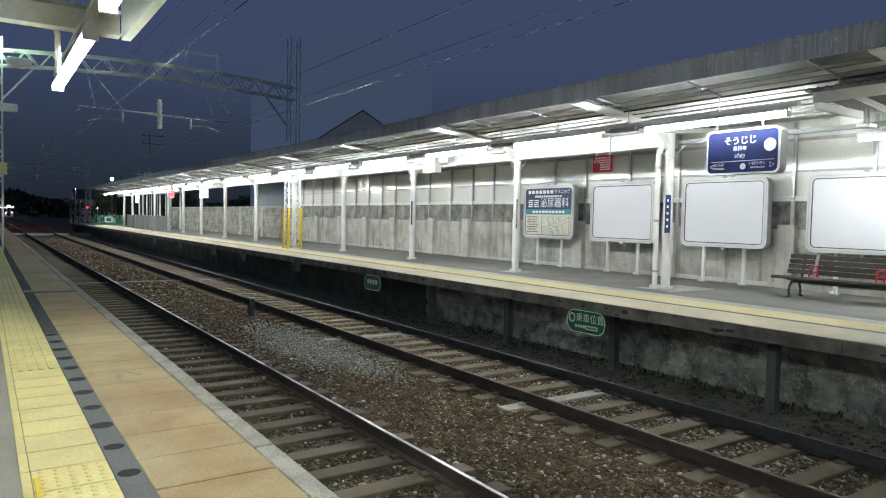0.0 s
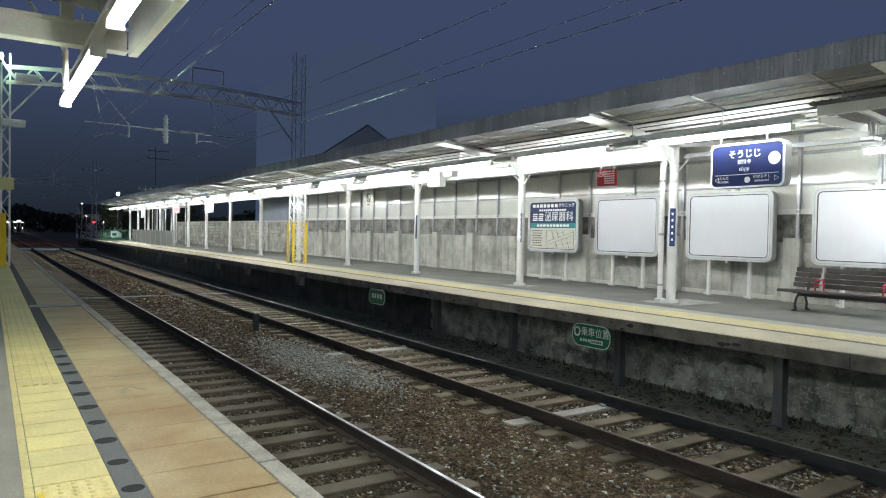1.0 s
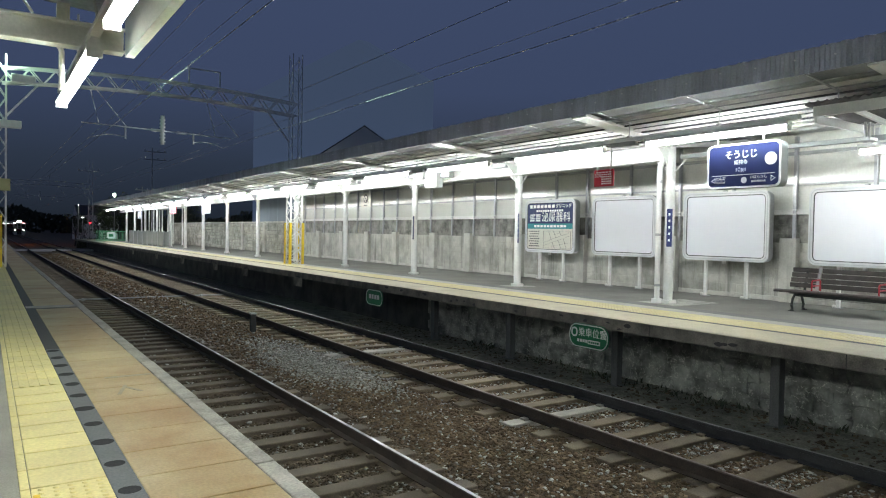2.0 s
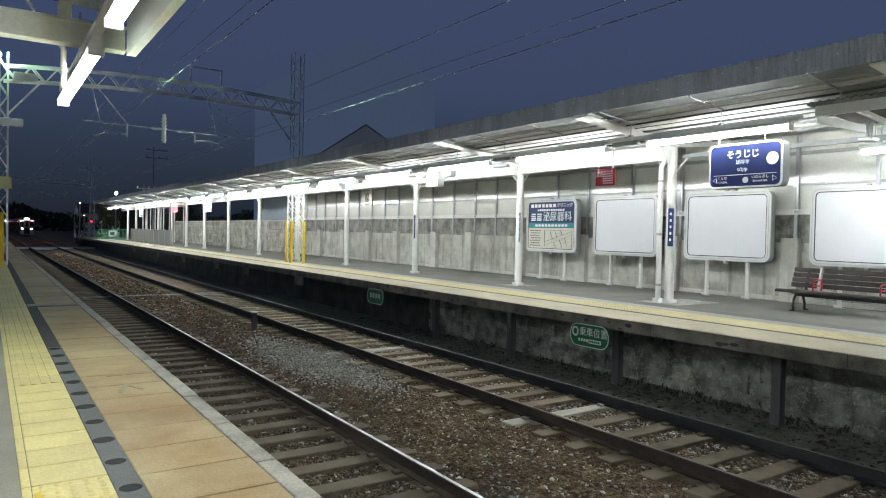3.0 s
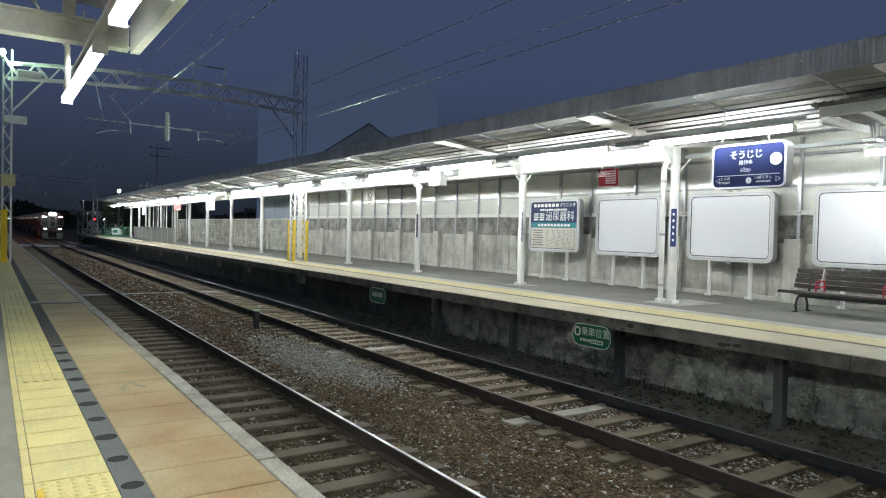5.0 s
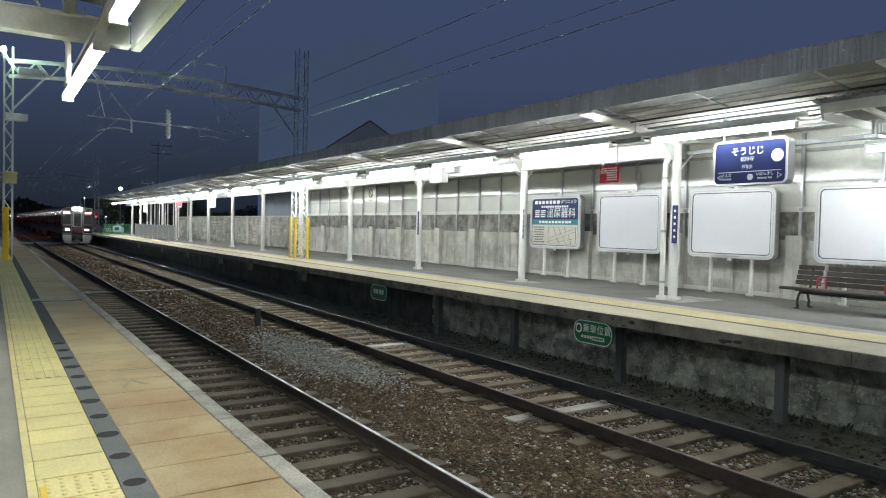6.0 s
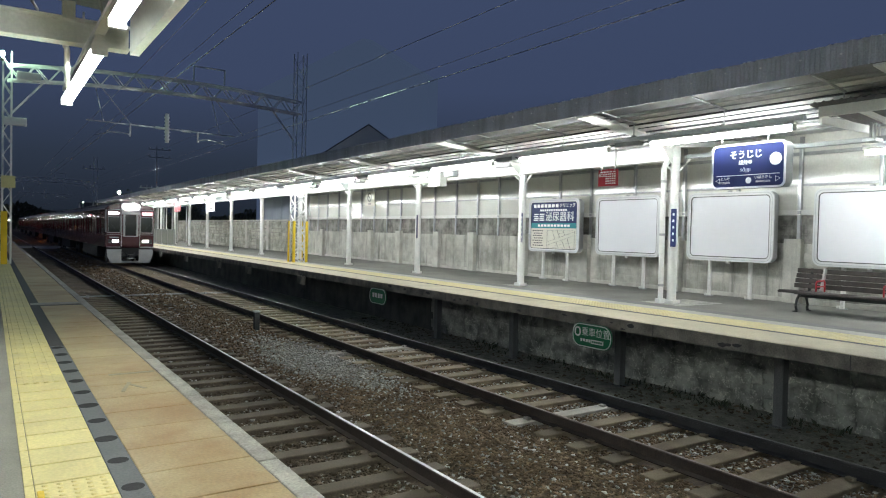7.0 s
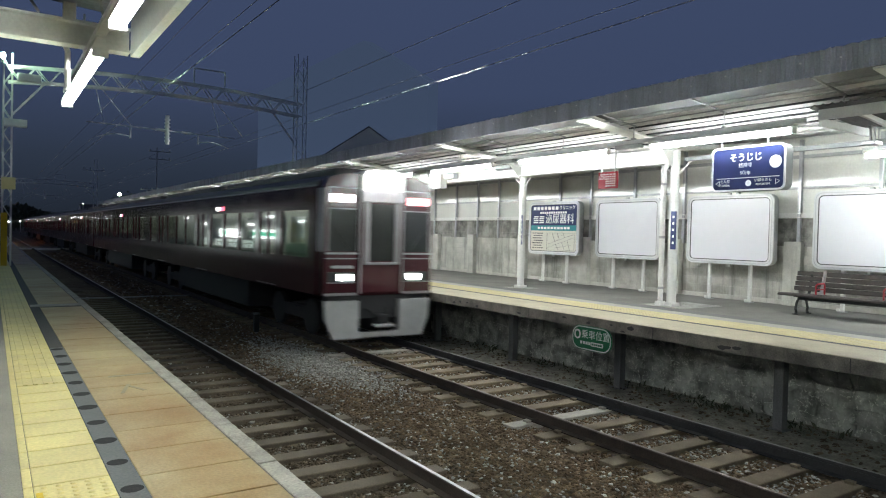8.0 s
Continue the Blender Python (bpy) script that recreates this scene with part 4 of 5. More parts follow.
def hanging_sign(name, label, x, y, z, w, h, face, ink, rows, top=3.42):
    s = thing(name, label, "sign", at=(x, y, z))
    part("plate", plate(B(), rounded(w, h, 0.012), -0.012, 0.012), face, s)
    for k in range(rows):
        bars(s, -0.0135, w * 0.42 - (w * 0.3 if k else 0), -w * 0.42, h * (0.34 - 0.68 * k / max(1, rows - 1)), h * 0.07, 5, ink)
    for d in (-w * 0.35, w * 0.35):
        part("hanger", rod(B(), (0, d, h / 2 - 0.02), (0, d, top - z), 0.02), M["white_steel"], s)
    return s


sos = hanging_sign("emergency_sign", "small red emergency call sign with white print hanging from the canopy", 10.14, 9.45, 2.52, 0.50, 0.33, M["red"], M["white_paint"], 6, 3.17)
letters("SOS", 0.10, M["white_paint"], sos, -0.014, 0.15, 0.05)
ns = hanging_sign("no_smoking_sign", "small grey no smoking sign hanging from the canopy", 13.0, 25.1, 2.68, 0.84, 0.58, M["cream"], M["ink"], 0, 3.49)
part("ban_ring", ring(B(), rounded(0.36, 0.36, 0.178, 8), rounded(0.27, 0.27, 0.133, 8), -0.018, -0.012, 0, 0.06), M["ink"], ns, "dark ban ring")
part("ban_stroke", bar(B(), (-0.015, 0.11, 0.17), (-0.015, -0.11, -0.05), 0.04, 0.006), M["ink"], ns, "dark slanting stroke")
bars(ns, -0.0135, 0.16, -0.16, -0.21, 0.05, 3, M["ink"])
hanging_sign("platform_number_sign", "white box sign hanging from the far part of the canopy", 11.2, 42.7, 2.9, 1.9, 1.15, M["board"], M["ink"], 3, 3.42)
hanging_sign("red_hanging_sign", "small red sign hanging from the far part of the canopy", 11.2, 51.4, 2.68, 2.0, 0.5, M["red"], M["white_paint"], 2, 3.42)
hanging_sign("white_hanging_sign", "small white sign hanging near the platform end", 11.2, 64.2, 2.58, 1.8, 0.75, M["board"], M["ink"], 2, 3.42)


def junction_box():
    s = thing("junction_box", "white electrical junction box with conduits on the canopy beam", "junction box", at=(11.5, 17.75, 3.0))
    part("cabinet", box(B(), -0.1, 0.15, -0.33, 0.33, -0.22, 0.25, 0.02), M["white_steel"], s)
    part("side_box", box(B(), -0.05, 0.15, -0.95, -0.45, 0.05, 0.22, 0.02), M["galv"], s)
    part("side_box", box(B(), -0.05, 0.15, 0.5, 0.95, 0.08, 0.28, 0.02), M["white_steel"], s)
    for i in range(6):
        part("conduit", rod(B(), (0.0, -0.75 + 0.12 * i, 0.15), (0.0, -0.75 + 0.12 * i, 0.37), 0.018), M["white_steel"], s)


junction_box()


def speaker(y):
    s = thing("loudspeaker", "small grey box loudspeaker on the canopy beam", "loudspeaker", "loudspeakers", at=(11.6, y, 3.22))
    part("housing", box(B(), -0.09, 0.09, -0.32, 0.32, -0.06, 0.07, 0.03), M["galv"], s)
    part("bracket", box(B(), -0.02, 0.02, -0.05, 0.05, 0.07, 0.13), M["galv"], s)


for y in (14.55, 19.0, 23.3, 27.6):
    speaker(y)


def bench():
    s = thing("bench", "long dark slatted bench with red armrests on curved iron legs", "bench", at=(13.15, 0, 0))
    y0, y1 = 2.6, 7.47
    for k in range(5):
        part("seat_slat", box(B(), -0.30 + 0.105 * k, -0.205 + 0.105 * k, y0, y1, 0.375 - 0.006 * k, 0.41 - 0.006 * k, 0.008), M["wood"], s)
    part("seat_nosing", box(B(), -0.335, -0.302, y0, y1, 0.355, 0.40, 0.012), M["wood"], s)
    for k in range(4):
        d = 0.035 * k
        for a, b in ((y0, 6.86), (6.94, 7.44)):
            part("back_slat", box(B(), 0.20 + d, 0.228 + d, a, b, 0.435 + 0.098 * k, 0.525 + 0.098 * k, 0.008), M["wood"], s)
    for y in (7.15, 5.2, 3.3):
        bm = B()
        bar(bm, (-0.28, y, 0.355), (0.22, y, 0.335), 0.05, 0.04)
        for pts in ([(-0.10, 0.34), (-0.20, 0.24), (-0.24, 0.12), (-0.21, 0.04), (-0.25, 0.0)], [(0.05, 0.34), (0.14, 0.24), (0.19, 0.12), (0.17, 0.05), (0.23, 0.0)]):
            for p, q in zip(pts, pts[1:]):
                rod(bm, (p[0], y, p[1]), (q[0], y, q[1]), 0.024, 8)
        bar(bm, (0.21, y, 0.34), (0.34, y, 0.82), 0.035, 0.04)
        part("leg_frame", bm, M["iron"], s, "curved dark iron leg frame")
        for x in (-0.25, 0.23):
            part("foot", rod(B(), (x, y, 0.0), (x, y, 0.018), 0.05, 12), M["iron"], s)
    part("under_beam", box(B(), -0.02, 0.05, y0 + 0.1, y1 - 0.25, 0.27, 0.335, 0.015), M["iron"], s, "dark iron beam under the seat")
    part("back_post", bar(B(), (0.18, 6.90, 0.40), (0.33, 6.90, 0.83), 0.03, 0.06), M["galv"], s, "grey steel back post")
    for y in (6.80, 5.63, 4.46, 3.3):
        bm = B()
        pts = [(-0.19, 0.40), (-0.19, 0.57), (-0.16, 0.60), (0.09, 0.61), (0.12, 0.58), (0.12, 0.40)]
        for p, q in zip(pts, pts[1:]):
            rod(bm, (p[0], y, p[1]), (q[0], y, q[1]), 0.016, 8)
        rod(bm, (-0.19, y, 0.50), (0.12, y, 0.50), 0.012, 8)
        part("armrest", bm, M["red"], s, "red tubular armrest")


bench()


# ---- platform end ----
def end_fence():
    f = thing("end_fence", "green metal fence with white plate at the platform end", "fence", at=(9.2, 75.5, 0))
    for i in range(22):
        part("baluster", box(B(), 0.13 * i, 0.13 * i + 0.035, -0.02, 0.02, 0.05, 1.0), M["fence_green"], f)
    for z in (0.08, 0.98):
        part("rail", box(B(), 0, 2.85, -0.03, 0.03, z, z + 0.06), M["fence_green"], f)
    part("plate", box(B(), 0.95, 1.7, -0.05, -0.03, 0.3, 0.9, 0.01), M["board"], f, "white plate")
    part("mark", box(B(), 1.1, 1.5, -0.055, -0.05, 0.45, 0.75), M["green"], f, "green emblem")


end_fence()


def end_screen():
    f = thing("low_screen", "low pale sheet screen along the platform end", "screen", at=(10.75, 50.3, 0))
    for i in range(8):
        part("sheet", box(B(), -0.02, 0.02, 2.0 * i + 0.01, 2.0 * i + 1.99, 0.12, 1.15), M["galv_grey"], f)
    for i in range(9):
        part("post", box(B(), -0.04, 0.04, 2.0 * i - 0.03, 2.0 * i + 0.03, 0, 1.2), M["galv"], f)


end_screen()


def kiosk():
    f = thing("waiting_shelter", "white framed open shelter near the platform end", "shelter", at=(13.0, 60, 0))
    for x in (-0.8, 0.8):
        for y in (0, 3.4, 5.4, 9.0):
            part("post", box(B(), x - .045, x + .045, y - .045, y + .045, 0, 3.1, 0.01), M["white_steel"], f)
    part("beam", box(B(), -0.9, 0.9, -0.1, 8.1, 3.1, 3.25, 0.01), M["white_steel"], f)


kiosk()


def blue_cabin():
    f = thing("equipment_cabin", "blue-grey sheet equipment cabin behind the wall", "cabin", at=(15.4, 38.6, 0))
    part("shell", box(B(), 0, 2.4, 0, 6.6, -1.3, 3.55, 0.02), M["blue_sheet"], f)
    for y in (1.6, 3.2, 4.8):
        part("seam", box(B(), -0.02, 0.0, y - .03, y + .03, 0, 3.5), M["blue_sheet"], f)
    part("lid", box(B(), -0.1, 2.5, -0.1, 6.7, 3.55, 3.65, 0.02), M["galv"], f)


blue_cabin()


# ---- near canopy ----
def near_canopy():
    c = thing("near_canopy", "white steel platform canopy overhead with gutter", "canopy", kind="structure")
    part("roof_sheet", extrude_y(B(), [(-9, 3.9), (1.05, 3.32), (1.05, 3.36), (-9, 3.94)], -14, 7.0), M["roof_grey"], c, "grey roof sheeting")
    part("gutter", extrude_y(B(), [(1.10, 2.99), (1.18, 2.99), (1.22, 3.15), (1.20, 3.15), (1.17, 3.01), (1.12, 3.01), (1.12, 3.34), (1.10, 3.34)], -14, 7.12), M["white_steel"], c, "white gutter")
    for y in (6.95, 1.9, -3.2, -8.3):
        bm = B()
        box(bm, -9, 1.06, y - 0.012, y + 0.012, 2.99, 3.17)
        box(bm, -9, 1.06, y - 0.09, y + 0.075, 2.97, 2.99)
        box(bm, -9, 1.06, y - 0.09, y + 0.075, 3.17, 3.19)
        part("cross_beam", bm, M["white_steel"], c)
        part("stub", box(B(), 0.52, 0.62, y - .05, y + .05, 3.2, 3.34), M["white_steel"], c)
        bm = B()
        rod(bm, (0.33, y - 0.1, 3.2), (-0.75, y - 4.6, 3.30), 0.012)
        rod(bm, (0.84, y - 0.1, 3.2), (0.05, y - 4.6, 3.30), 0.012)
        part("tie_rod", bm, M["galv"], c)
    for x in (-4.5, -2.5, -0.4, 0.9):
        part("purlin", box(B(), x - .03, x + .03, -14, 7.0, 3.27 - x * 0.055, 3.34 - x * 0.055), M["white_steel"], c)
    part("light_rail", box(B(), 0.68, 0.76, -14, 8.95, 2.89, 2.93), M["white_steel"], c, "white light mounting rail")
    bm = B()
    for p, q in (((0.47, 3.03), (0.55, 3.0)), ((0.55, 3.0), (0.572, 2.95)), ((0.572, 2.95), (0.572, 2.60))):
        rod(bm, (p[0], 7.08, p[1]), (q[0], 7.08, q[1]), 0.024)
    part("pipe_drop", bm, M["white_steel"], c, "white bent pipe")
    part("hanger_rod", rod(B(), (0.70, 7.05, 3.3), (0.70, 7.05, 2.93), 0.010), M["white_steel"], c)
    # unseen pale wall added for the train's windows to reflect
    part("rear_wall", box(B(), -5.3, -5.0, -14, 24, 0, 4.0), M["pilaster"], c)
    for y in (1.9, -3.2, -8.3):
        part("column", box(B(), -3.1, -2.9, y - .1, y + .1, 0, 3.0, 0.01), M["white_steel"], c)
    return c


near_canopy()


def near_light():
    nl = thing("near_fluorescent_light", "lit twin tube fluorescent light hanging under the near canopy", "light", "near lights")
    part("housing", extrude_y(B(), [(-0.025, 0.13), (-0.065, 0.035), (-0.06, 0.025), (0, 0.04), (0.06, 0.025), (0.065, 0.035), (0.025, 0.13)], -1.42, 1.42), M["white_steel"], nl)
    for s in (-0.026, 0.026):
        part("tube", rod(B(), (s, -1.38, 0), (s, 1.38, 0), 0.017, 10), M["tube_near"], nl, "glowing white tube")
    for s in (-1, 1):
        part("holder", box(B(), -0.06, 0.06, s * 1.40 - 0.02, s * 1.40 + 0.02, -0.03, 0.05, 0.006), M["white_steel"], nl)
        part("hanger", box(B(), -0.015, 0.015, s * 0.9 - 0.015, s * 0.9 + 0.015, 0.12, 0.145), M["galv"], nl)
    return nl


nl = near_light()
nl.location = (0.72, 7.5, 2.75)
for y in (3.8, 0.2, -3.4, -7.0):
    copy_thing(nl, pose(0.72, y, 2.75))


# ---- shop across the street, mirrored in the train's windows ----
def shop():
    s = thing("shop", "low pale shop with lit white and green signs behind the railing", "shop", at=(-5, 0, -1.4))
    part("wall", box(B(), -3.0, 0, 38, 76, 0, 4.4), M["render_wall"], s)
    part("roof", box(B(), -3.2, 0.3, 37.8, 76.2, 4.4, 4.6, 0.02), M["tile_roof"], s)
    # glowing panes added to give the pale band behind the railing
    for y0, y1 in ((50.8, 53.6), (54.4, 57.4), (58.2, 61.4), (62.4, 65.4)):
        w = part("window", box(B(), 0.0, 0.05, y0, y1, 0.9, 2.05), M["alu"], s)
        part("pane", box(B(), 0.05, 0.06, y0 + 0.08, y1 - 0.08, 0.98, 1.97), M["shop_glow"], w, "glowing pane added behind the railing")
    for y0, y1, m in ((45.2, 50.6, "shop_green"), (54.2, 59.5, "shop_white")):
        g = part("sign_box", box(B(), 0.0, 0.20, y0, y1, 2.18, 2.83, 0.02), M["shop_white"], s, "lit white sign box")
        part("stripe", box(B(), 0.20, 0.21, y0 + (0 if m == "shop_green" else 3.2), y1 - (0 if m == "shop_green" else 0.8), 2.38, 2.63), M["shop_green"], g, "green stripe")
    for y, z in ((51.4, 3.2), (47.2, 3.75), (64.7, 3.25), (72.1, 3.85), (41.0, 3.4)):
        part("wall_lamp", box(B(), 0.0, 0.14, y - 0.7, y + 0.7, z - 0.09, z + 0.09, 0.02), M["shop_white"], s, "lit tube lamp")
    r = thing("railing", "pale metal street railing before the shop", "railing", at=(-4.0, 0, -1.4))
    for z in (0.3, 1.75):
        part("rail", box(B(), -0.03, 0.03, 40, 66, z, z + 0.06), M["white_steel"], r)
    for k in range(27):
        part("post", box(B(), -0.03, 0.03, 39.97 + k, 40.03 + k, 0, 1.75), M["white_steel"], r)


shop()


# ---- overhead line ----
def lattice(bm, x0, x1, y0, y1, z0, z1, step, t=0.05):
    for x in (x0, x1):
        for y in (y0, y1):
            box(bm, x - t / 2, x + t / 2, y - t / 2, y + t / 2, z0, z1)
    n = int((z1 - z0) / step)
    for i in range(n):
        a, b = z0 + i * step, z0 + (i + 1) * step
        p, q = (x0, x1) if i % 2 else (x1, x0)
        for y in (y0, y1):
            bar(bm, (p, y, a), (q, y, b), t * 0.9, t * 0.4)
        p, q = (y0, y1) if i % 2 else (y1, y0)
        for x in (x0, x1):
            bar(bm, (x, p, a), (x, q, b), t * 0.9, t * 0.4)
    return bm


def gantry(y, xl, xr, guards):
    g = thing("line_gantry", "galvanised lattice gantry carrying the overhead line over both tracks", "gantry", "line gantries", at=(0, y, 0))
    split = 3.5 if guards else 4.0
    part("column", lattice(B(), xr - 0.24, xr + 0.24, -0.24, 0.24, 0 if guards else -1.3, split, 0.33, 0.055), M["white_steel"], g, "pale lattice column")
    part("column", lattice(B(), xr - 0.2, xr + 0.2, -0.2, 0.2, split, 8.6 if guards else 9.65, 0.5, 0.028), M["galv_pale"], g, "slim upper lattice column")
    part("column", lattice(B(), xl - 0.12, xl + 0.12, -0.2, 0.2, 0, 7.0, 0.4), M["white_steel"], g, "pale lattice column")
    bm = B()
    n = 26
    zt = lambda u: 6.08 + 0.24 * math.sin(math.pi * u) ** 0.9
    for i in range(n):
        u0, u1 = i / n, (i + 1) / n
        a, b = xl + (xr - xl) * u0, xl + (xr - xl) * u1
        for d in (-0.18, 0.18):
            bar(bm, (a, d, zt(u0)), (b, d, zt(u1)), 0.06, 0.06)
            bar(bm, (a, d, zt(u0) + 0.5), (b, d, zt(u1) + 0.5), 0.06, 0.06)
            lo, hi = (0, 0.5) if i % 2 else (0.5, 0)
            bar(bm, (a, d, zt(u0) + lo), (b, d, zt(u1) + hi), 0.04, 0.03)
        bar(bm, (a, -0.18, zt(u0)), (b, 0.18, zt(u1)), 0.03, 0.03)
    part("truss", bm, M["galv_pale"], g, "galvanised lattice truss")
    for x, s in ((xr - 0.25, -1), (xl + 0.12, 1)):
        part("knee_brace", bar(B(), (x, 0, 5.0), (x + s * 1.0, 0, 6.25), 0.06, 0.06), M["galv_pale"], g)
    bm = B()
    for a, b in (((6.4, 6.9), (6.4, 7.45)), ((7.55, 6.9), (7.55, 7.45)), ((6.4, 7.45), (7.55, 7.45))):
        bar(bm, (a[0], 0, a[1]), (b[0], 0, b[1]), 0.05, 0.05)
    part("top_frame", bm, M["galv_pale"], g)
    bm = B()
    rod(bm, (2.75, -0.3, 5.0), (7.85, -0.3, 4.9), 0.022)
    for x in (3.3, 7.3):
        rod(bm, (x, -0.3, 4.97), (x - 0.25, 0, 6.3), 0.016)
        rod(bm, (x + 0.9, -0.3, 4.97), (x - 0.1, 0, 6.3), 0.016)
    part("cross_pipe", bm, M["galv_pale"], g, "thin galvanised cross pipe")
    bm = B()
    rod(bm, (5.4, -0.3, 4.45), (5.4, -0.3, 5.5), 0.07, 12)
    for k in range(7):
        rod(bm, (5.4, -0.3, 4.55 + 0.13 * k), (5.4, -0.3, 4.59 + 0.13 * k), 0.10, 12)
    part("insulator", bm, M["insulator"], g, "white ribbed insulator")
    for x, s in ((4.15, -1), (6.5, 1)):
        bm = B()
        rod(bm, (x, -0.3, 4.95), (x, -0.3, 4.55), 0.035)
        pts = [(x + s * 1.1 * k / 6, -0.3, 4.62 + 0.10 * math.sin(math.pi * k / 6) - 0.12 * k / 6) for k in range(7)]
        for p, q in zip(pts, pts[1:]):
            rod(bm, p, q, 0.018, 6)
        part("steady_arm", bm, M["insulator"], g, "curved steady arm")
    for x in (5.0, 5.9):
        part("insulator", rod(B(), (x, -0.3, 4.955 - 0.02 * (x - 5)), (x + 0.35, -0.3, 4.95 - 0.02 * (x - 5)), 0.05, 10), M["insulator"], g)
    if guards:
        for x in (xr - 0.27, xr + 0.27):
            for d in (-0.27, 0.27):
                part("guard", box(B(), x - 0.05, x + 0.05, d - 0.05, d + 0.05, 0, 1.7, 0.01), M["yellow_paint"], g, "yellow corner guard")
        part("guard", box(B(), xl - 0.16, xl + 0.02, -0.26, -0.22, 0, 1.75, 0.01), M["yellow_paint"], g, "yellow corner guard")
        part("number_plate", box(B(), xl - 0.16, xl + 0.24, -0.28, -0.25, 2.52, 2.92, 0.01), M["plate_yellow"], g, "pale yellow plate")
        part("equipment_box", box(B(), xl - 0.1, xl + 0.55, -0.35, -0.05, 4.6, 4.84, 0.02), M["galv_pale"], g)
        part("equipment_box", box(B(), xl + 0.25, xl + 0.95, -0.45, -0.2, 6.1, 6.35, 0.02), M["galv_pale"], g)
        bm = B()
        bmesh.ops.create_uvsphere(bm, u_segments=12, v_segments=8, radius=0.09, matrix=Matrix.Translation((xl - 0.16, -0.42, 6.85)))
        lamp = part("signal_lamp", bm, M["lamp_green"], g, "glowing greenish mercury lamp")
        part("bracket", box(B(), xl - 0.2, xl - 0.1, -0.42, -0.2, 6.66, 6.71), M["iron"], lamp)
    else:
        part("feeder_arm", bar(B(), (xr - 1.45, 0, 8.25), (xr + 1.0, 0, 8.25), 0.12, 0.12), M["galv_pale"], g)
        for x in (xr - 1.3, xr - 0.6, xr + 0.85):
            part("insulator", rod(B(), (x, 0, 8.3), (x, 0, 8.6), 0.07), M["insulator"], g)


gantry(26.95, 0.45, 10.64, True)
gantry(94.0, 0.9, 10.8, False)


def overhead_wire(x, z, r, m):
    w = thing("overhead_wire", "thin bare overhead line wire above a track", "wire", "overhead wires")
    bm = B()
    ys = [-40, -10, 10, 26.95, 45, 60, 77, 94, 140, 300]
    for a, b in zip(ys, ys[1:]):
        rod(bm, (x, a, z), (x, b, z), r, 6)
    part("strand", bm, m, w)


for x in (FAR_TRACK, NEAR_TRACK):
    overhead_wire(x, 4.32, 0.010, M["wire"])
    overhead_wire(x, 4.55, 0.005, M["wire_dark"])
    overhead_wire(x, 5.22, 0.007, M["wire_dark"])


def utility_pole(x, y, top):
    p = thing("utility_pole", "slim concrete utility pole with crossarms beyond the platform", "utility pole", "utility poles", at=(x, y, -1.4))
    part("pole", rod(B(), (0, 0, 0), (0, 0, top + 1.4), 0.085, 10, 0.055), M["galv"], p)
    for z in (top - 0.5, top - 1.4):
        a = part("crossarm", box(B(), -0.9, 1.5, -0.14, -0.04, z + 1.4, z + 1.5), M["galv"], p)
        for k in (-0.75, 0.6, 1.35):
            part("insulator", rod(B(), (k, -0.09, z + 1.5), (k, -0.09, z + 1.7), 0.06), M["insulator"], a)


utility_pole(15.95, 84, 10.6)
utility_pole(17.4, 98, 6.9)


# ---- beyond the platforms ----
def level_crossing():
    s = thing("level_crossing", "paved level crossing with a white painted edge line", "level crossing", kind="structure")
    for x0, x1 in ((1.5, 2.22), (2.38, 3.72), (3.88, 6.33), (6.49, 7.83), (7.99, 12)):
        part("paving", box(B(), x0, x1, 84, 90, -1.3, -1.075), M["asphalt"], s)
        part("edge_line", box(B(), x0, x1, 83.85, 84.0, -1.3, -1.06), M["white_paint"], s)
    return s


level_crossing()


def signal(x, y, z, m, h, name="track_signal", label="railway signal post with a lit red lamp"):
    s = thing(name, label, "signal", at=(x, y, -1.3))
    part("post", rod(B(), (0, 0, 0), (0, 0, z + 1.3), 0.06, 10), M["galv"], s)
    part("head", box(B(), -0.16, 0.16, 0, 0.15, z + 1.3 - h, z + 1.3 + h, 0.02), M["iron"], s)
    part("lamp", rod(B(), (0, -0.06, z + 1.3), (0, 0.0, z + 1.3), 0.13, 12), m, s, "glowing lamp")


signal(10.9, 95.5, 1.86, M["lamp_red"], 0.45)


def lamp_post(x, y, z, m, r, name="street_lamp", label="street lamp on a slim pole with a glowing head"):
    s = thing(name, label, "street lamp", "distant lamps", at=(x, y, -1.3))
    part("pole", rod(B(), (0, 0, 0), (0, 0, z + 1.25), 0.06, 8), M["galv"], s)
    bm = B()
    bmesh.ops.create_uvsphere(bm, u_segments=12, v_segments=8, radius=r, matrix=Matrix.Translation((0, 0, z + 1.3)))
    part("head", bm, m, s, "glowing lamp head")


lamp_post(13.75, 96, 5.55, M["lamp_street"], 0.17)
for x, y, z, r in ((9.85, 98, 4.2, 0.08), (10.35, 98, 2.6, 0.06), (13.6, 86, 2.4, 0.10), (5.6, 290, 2.2, 0.22), (9.0, 285, 2.6, 0.26), (1.2, 210, 2.6, 0.16), (12.2, 97, 1.9, 0.06)):
    lamp_post(x, y, z, M["lamp_small"], 0.6 * r, "distant_lamp", "small distant white lamp on a pole")


for y, z in ((135, 2.95), (141, 3.0), (147, 3.0), (161, 3.1), (172, 3.15), (192, 3.25), (207, 3.3), (235, 3.45)):
    lamp_post(-5, y, z, M["lamp_small"], 0.13, "roadside_lamp", "white roadside lamp on a slim pole")


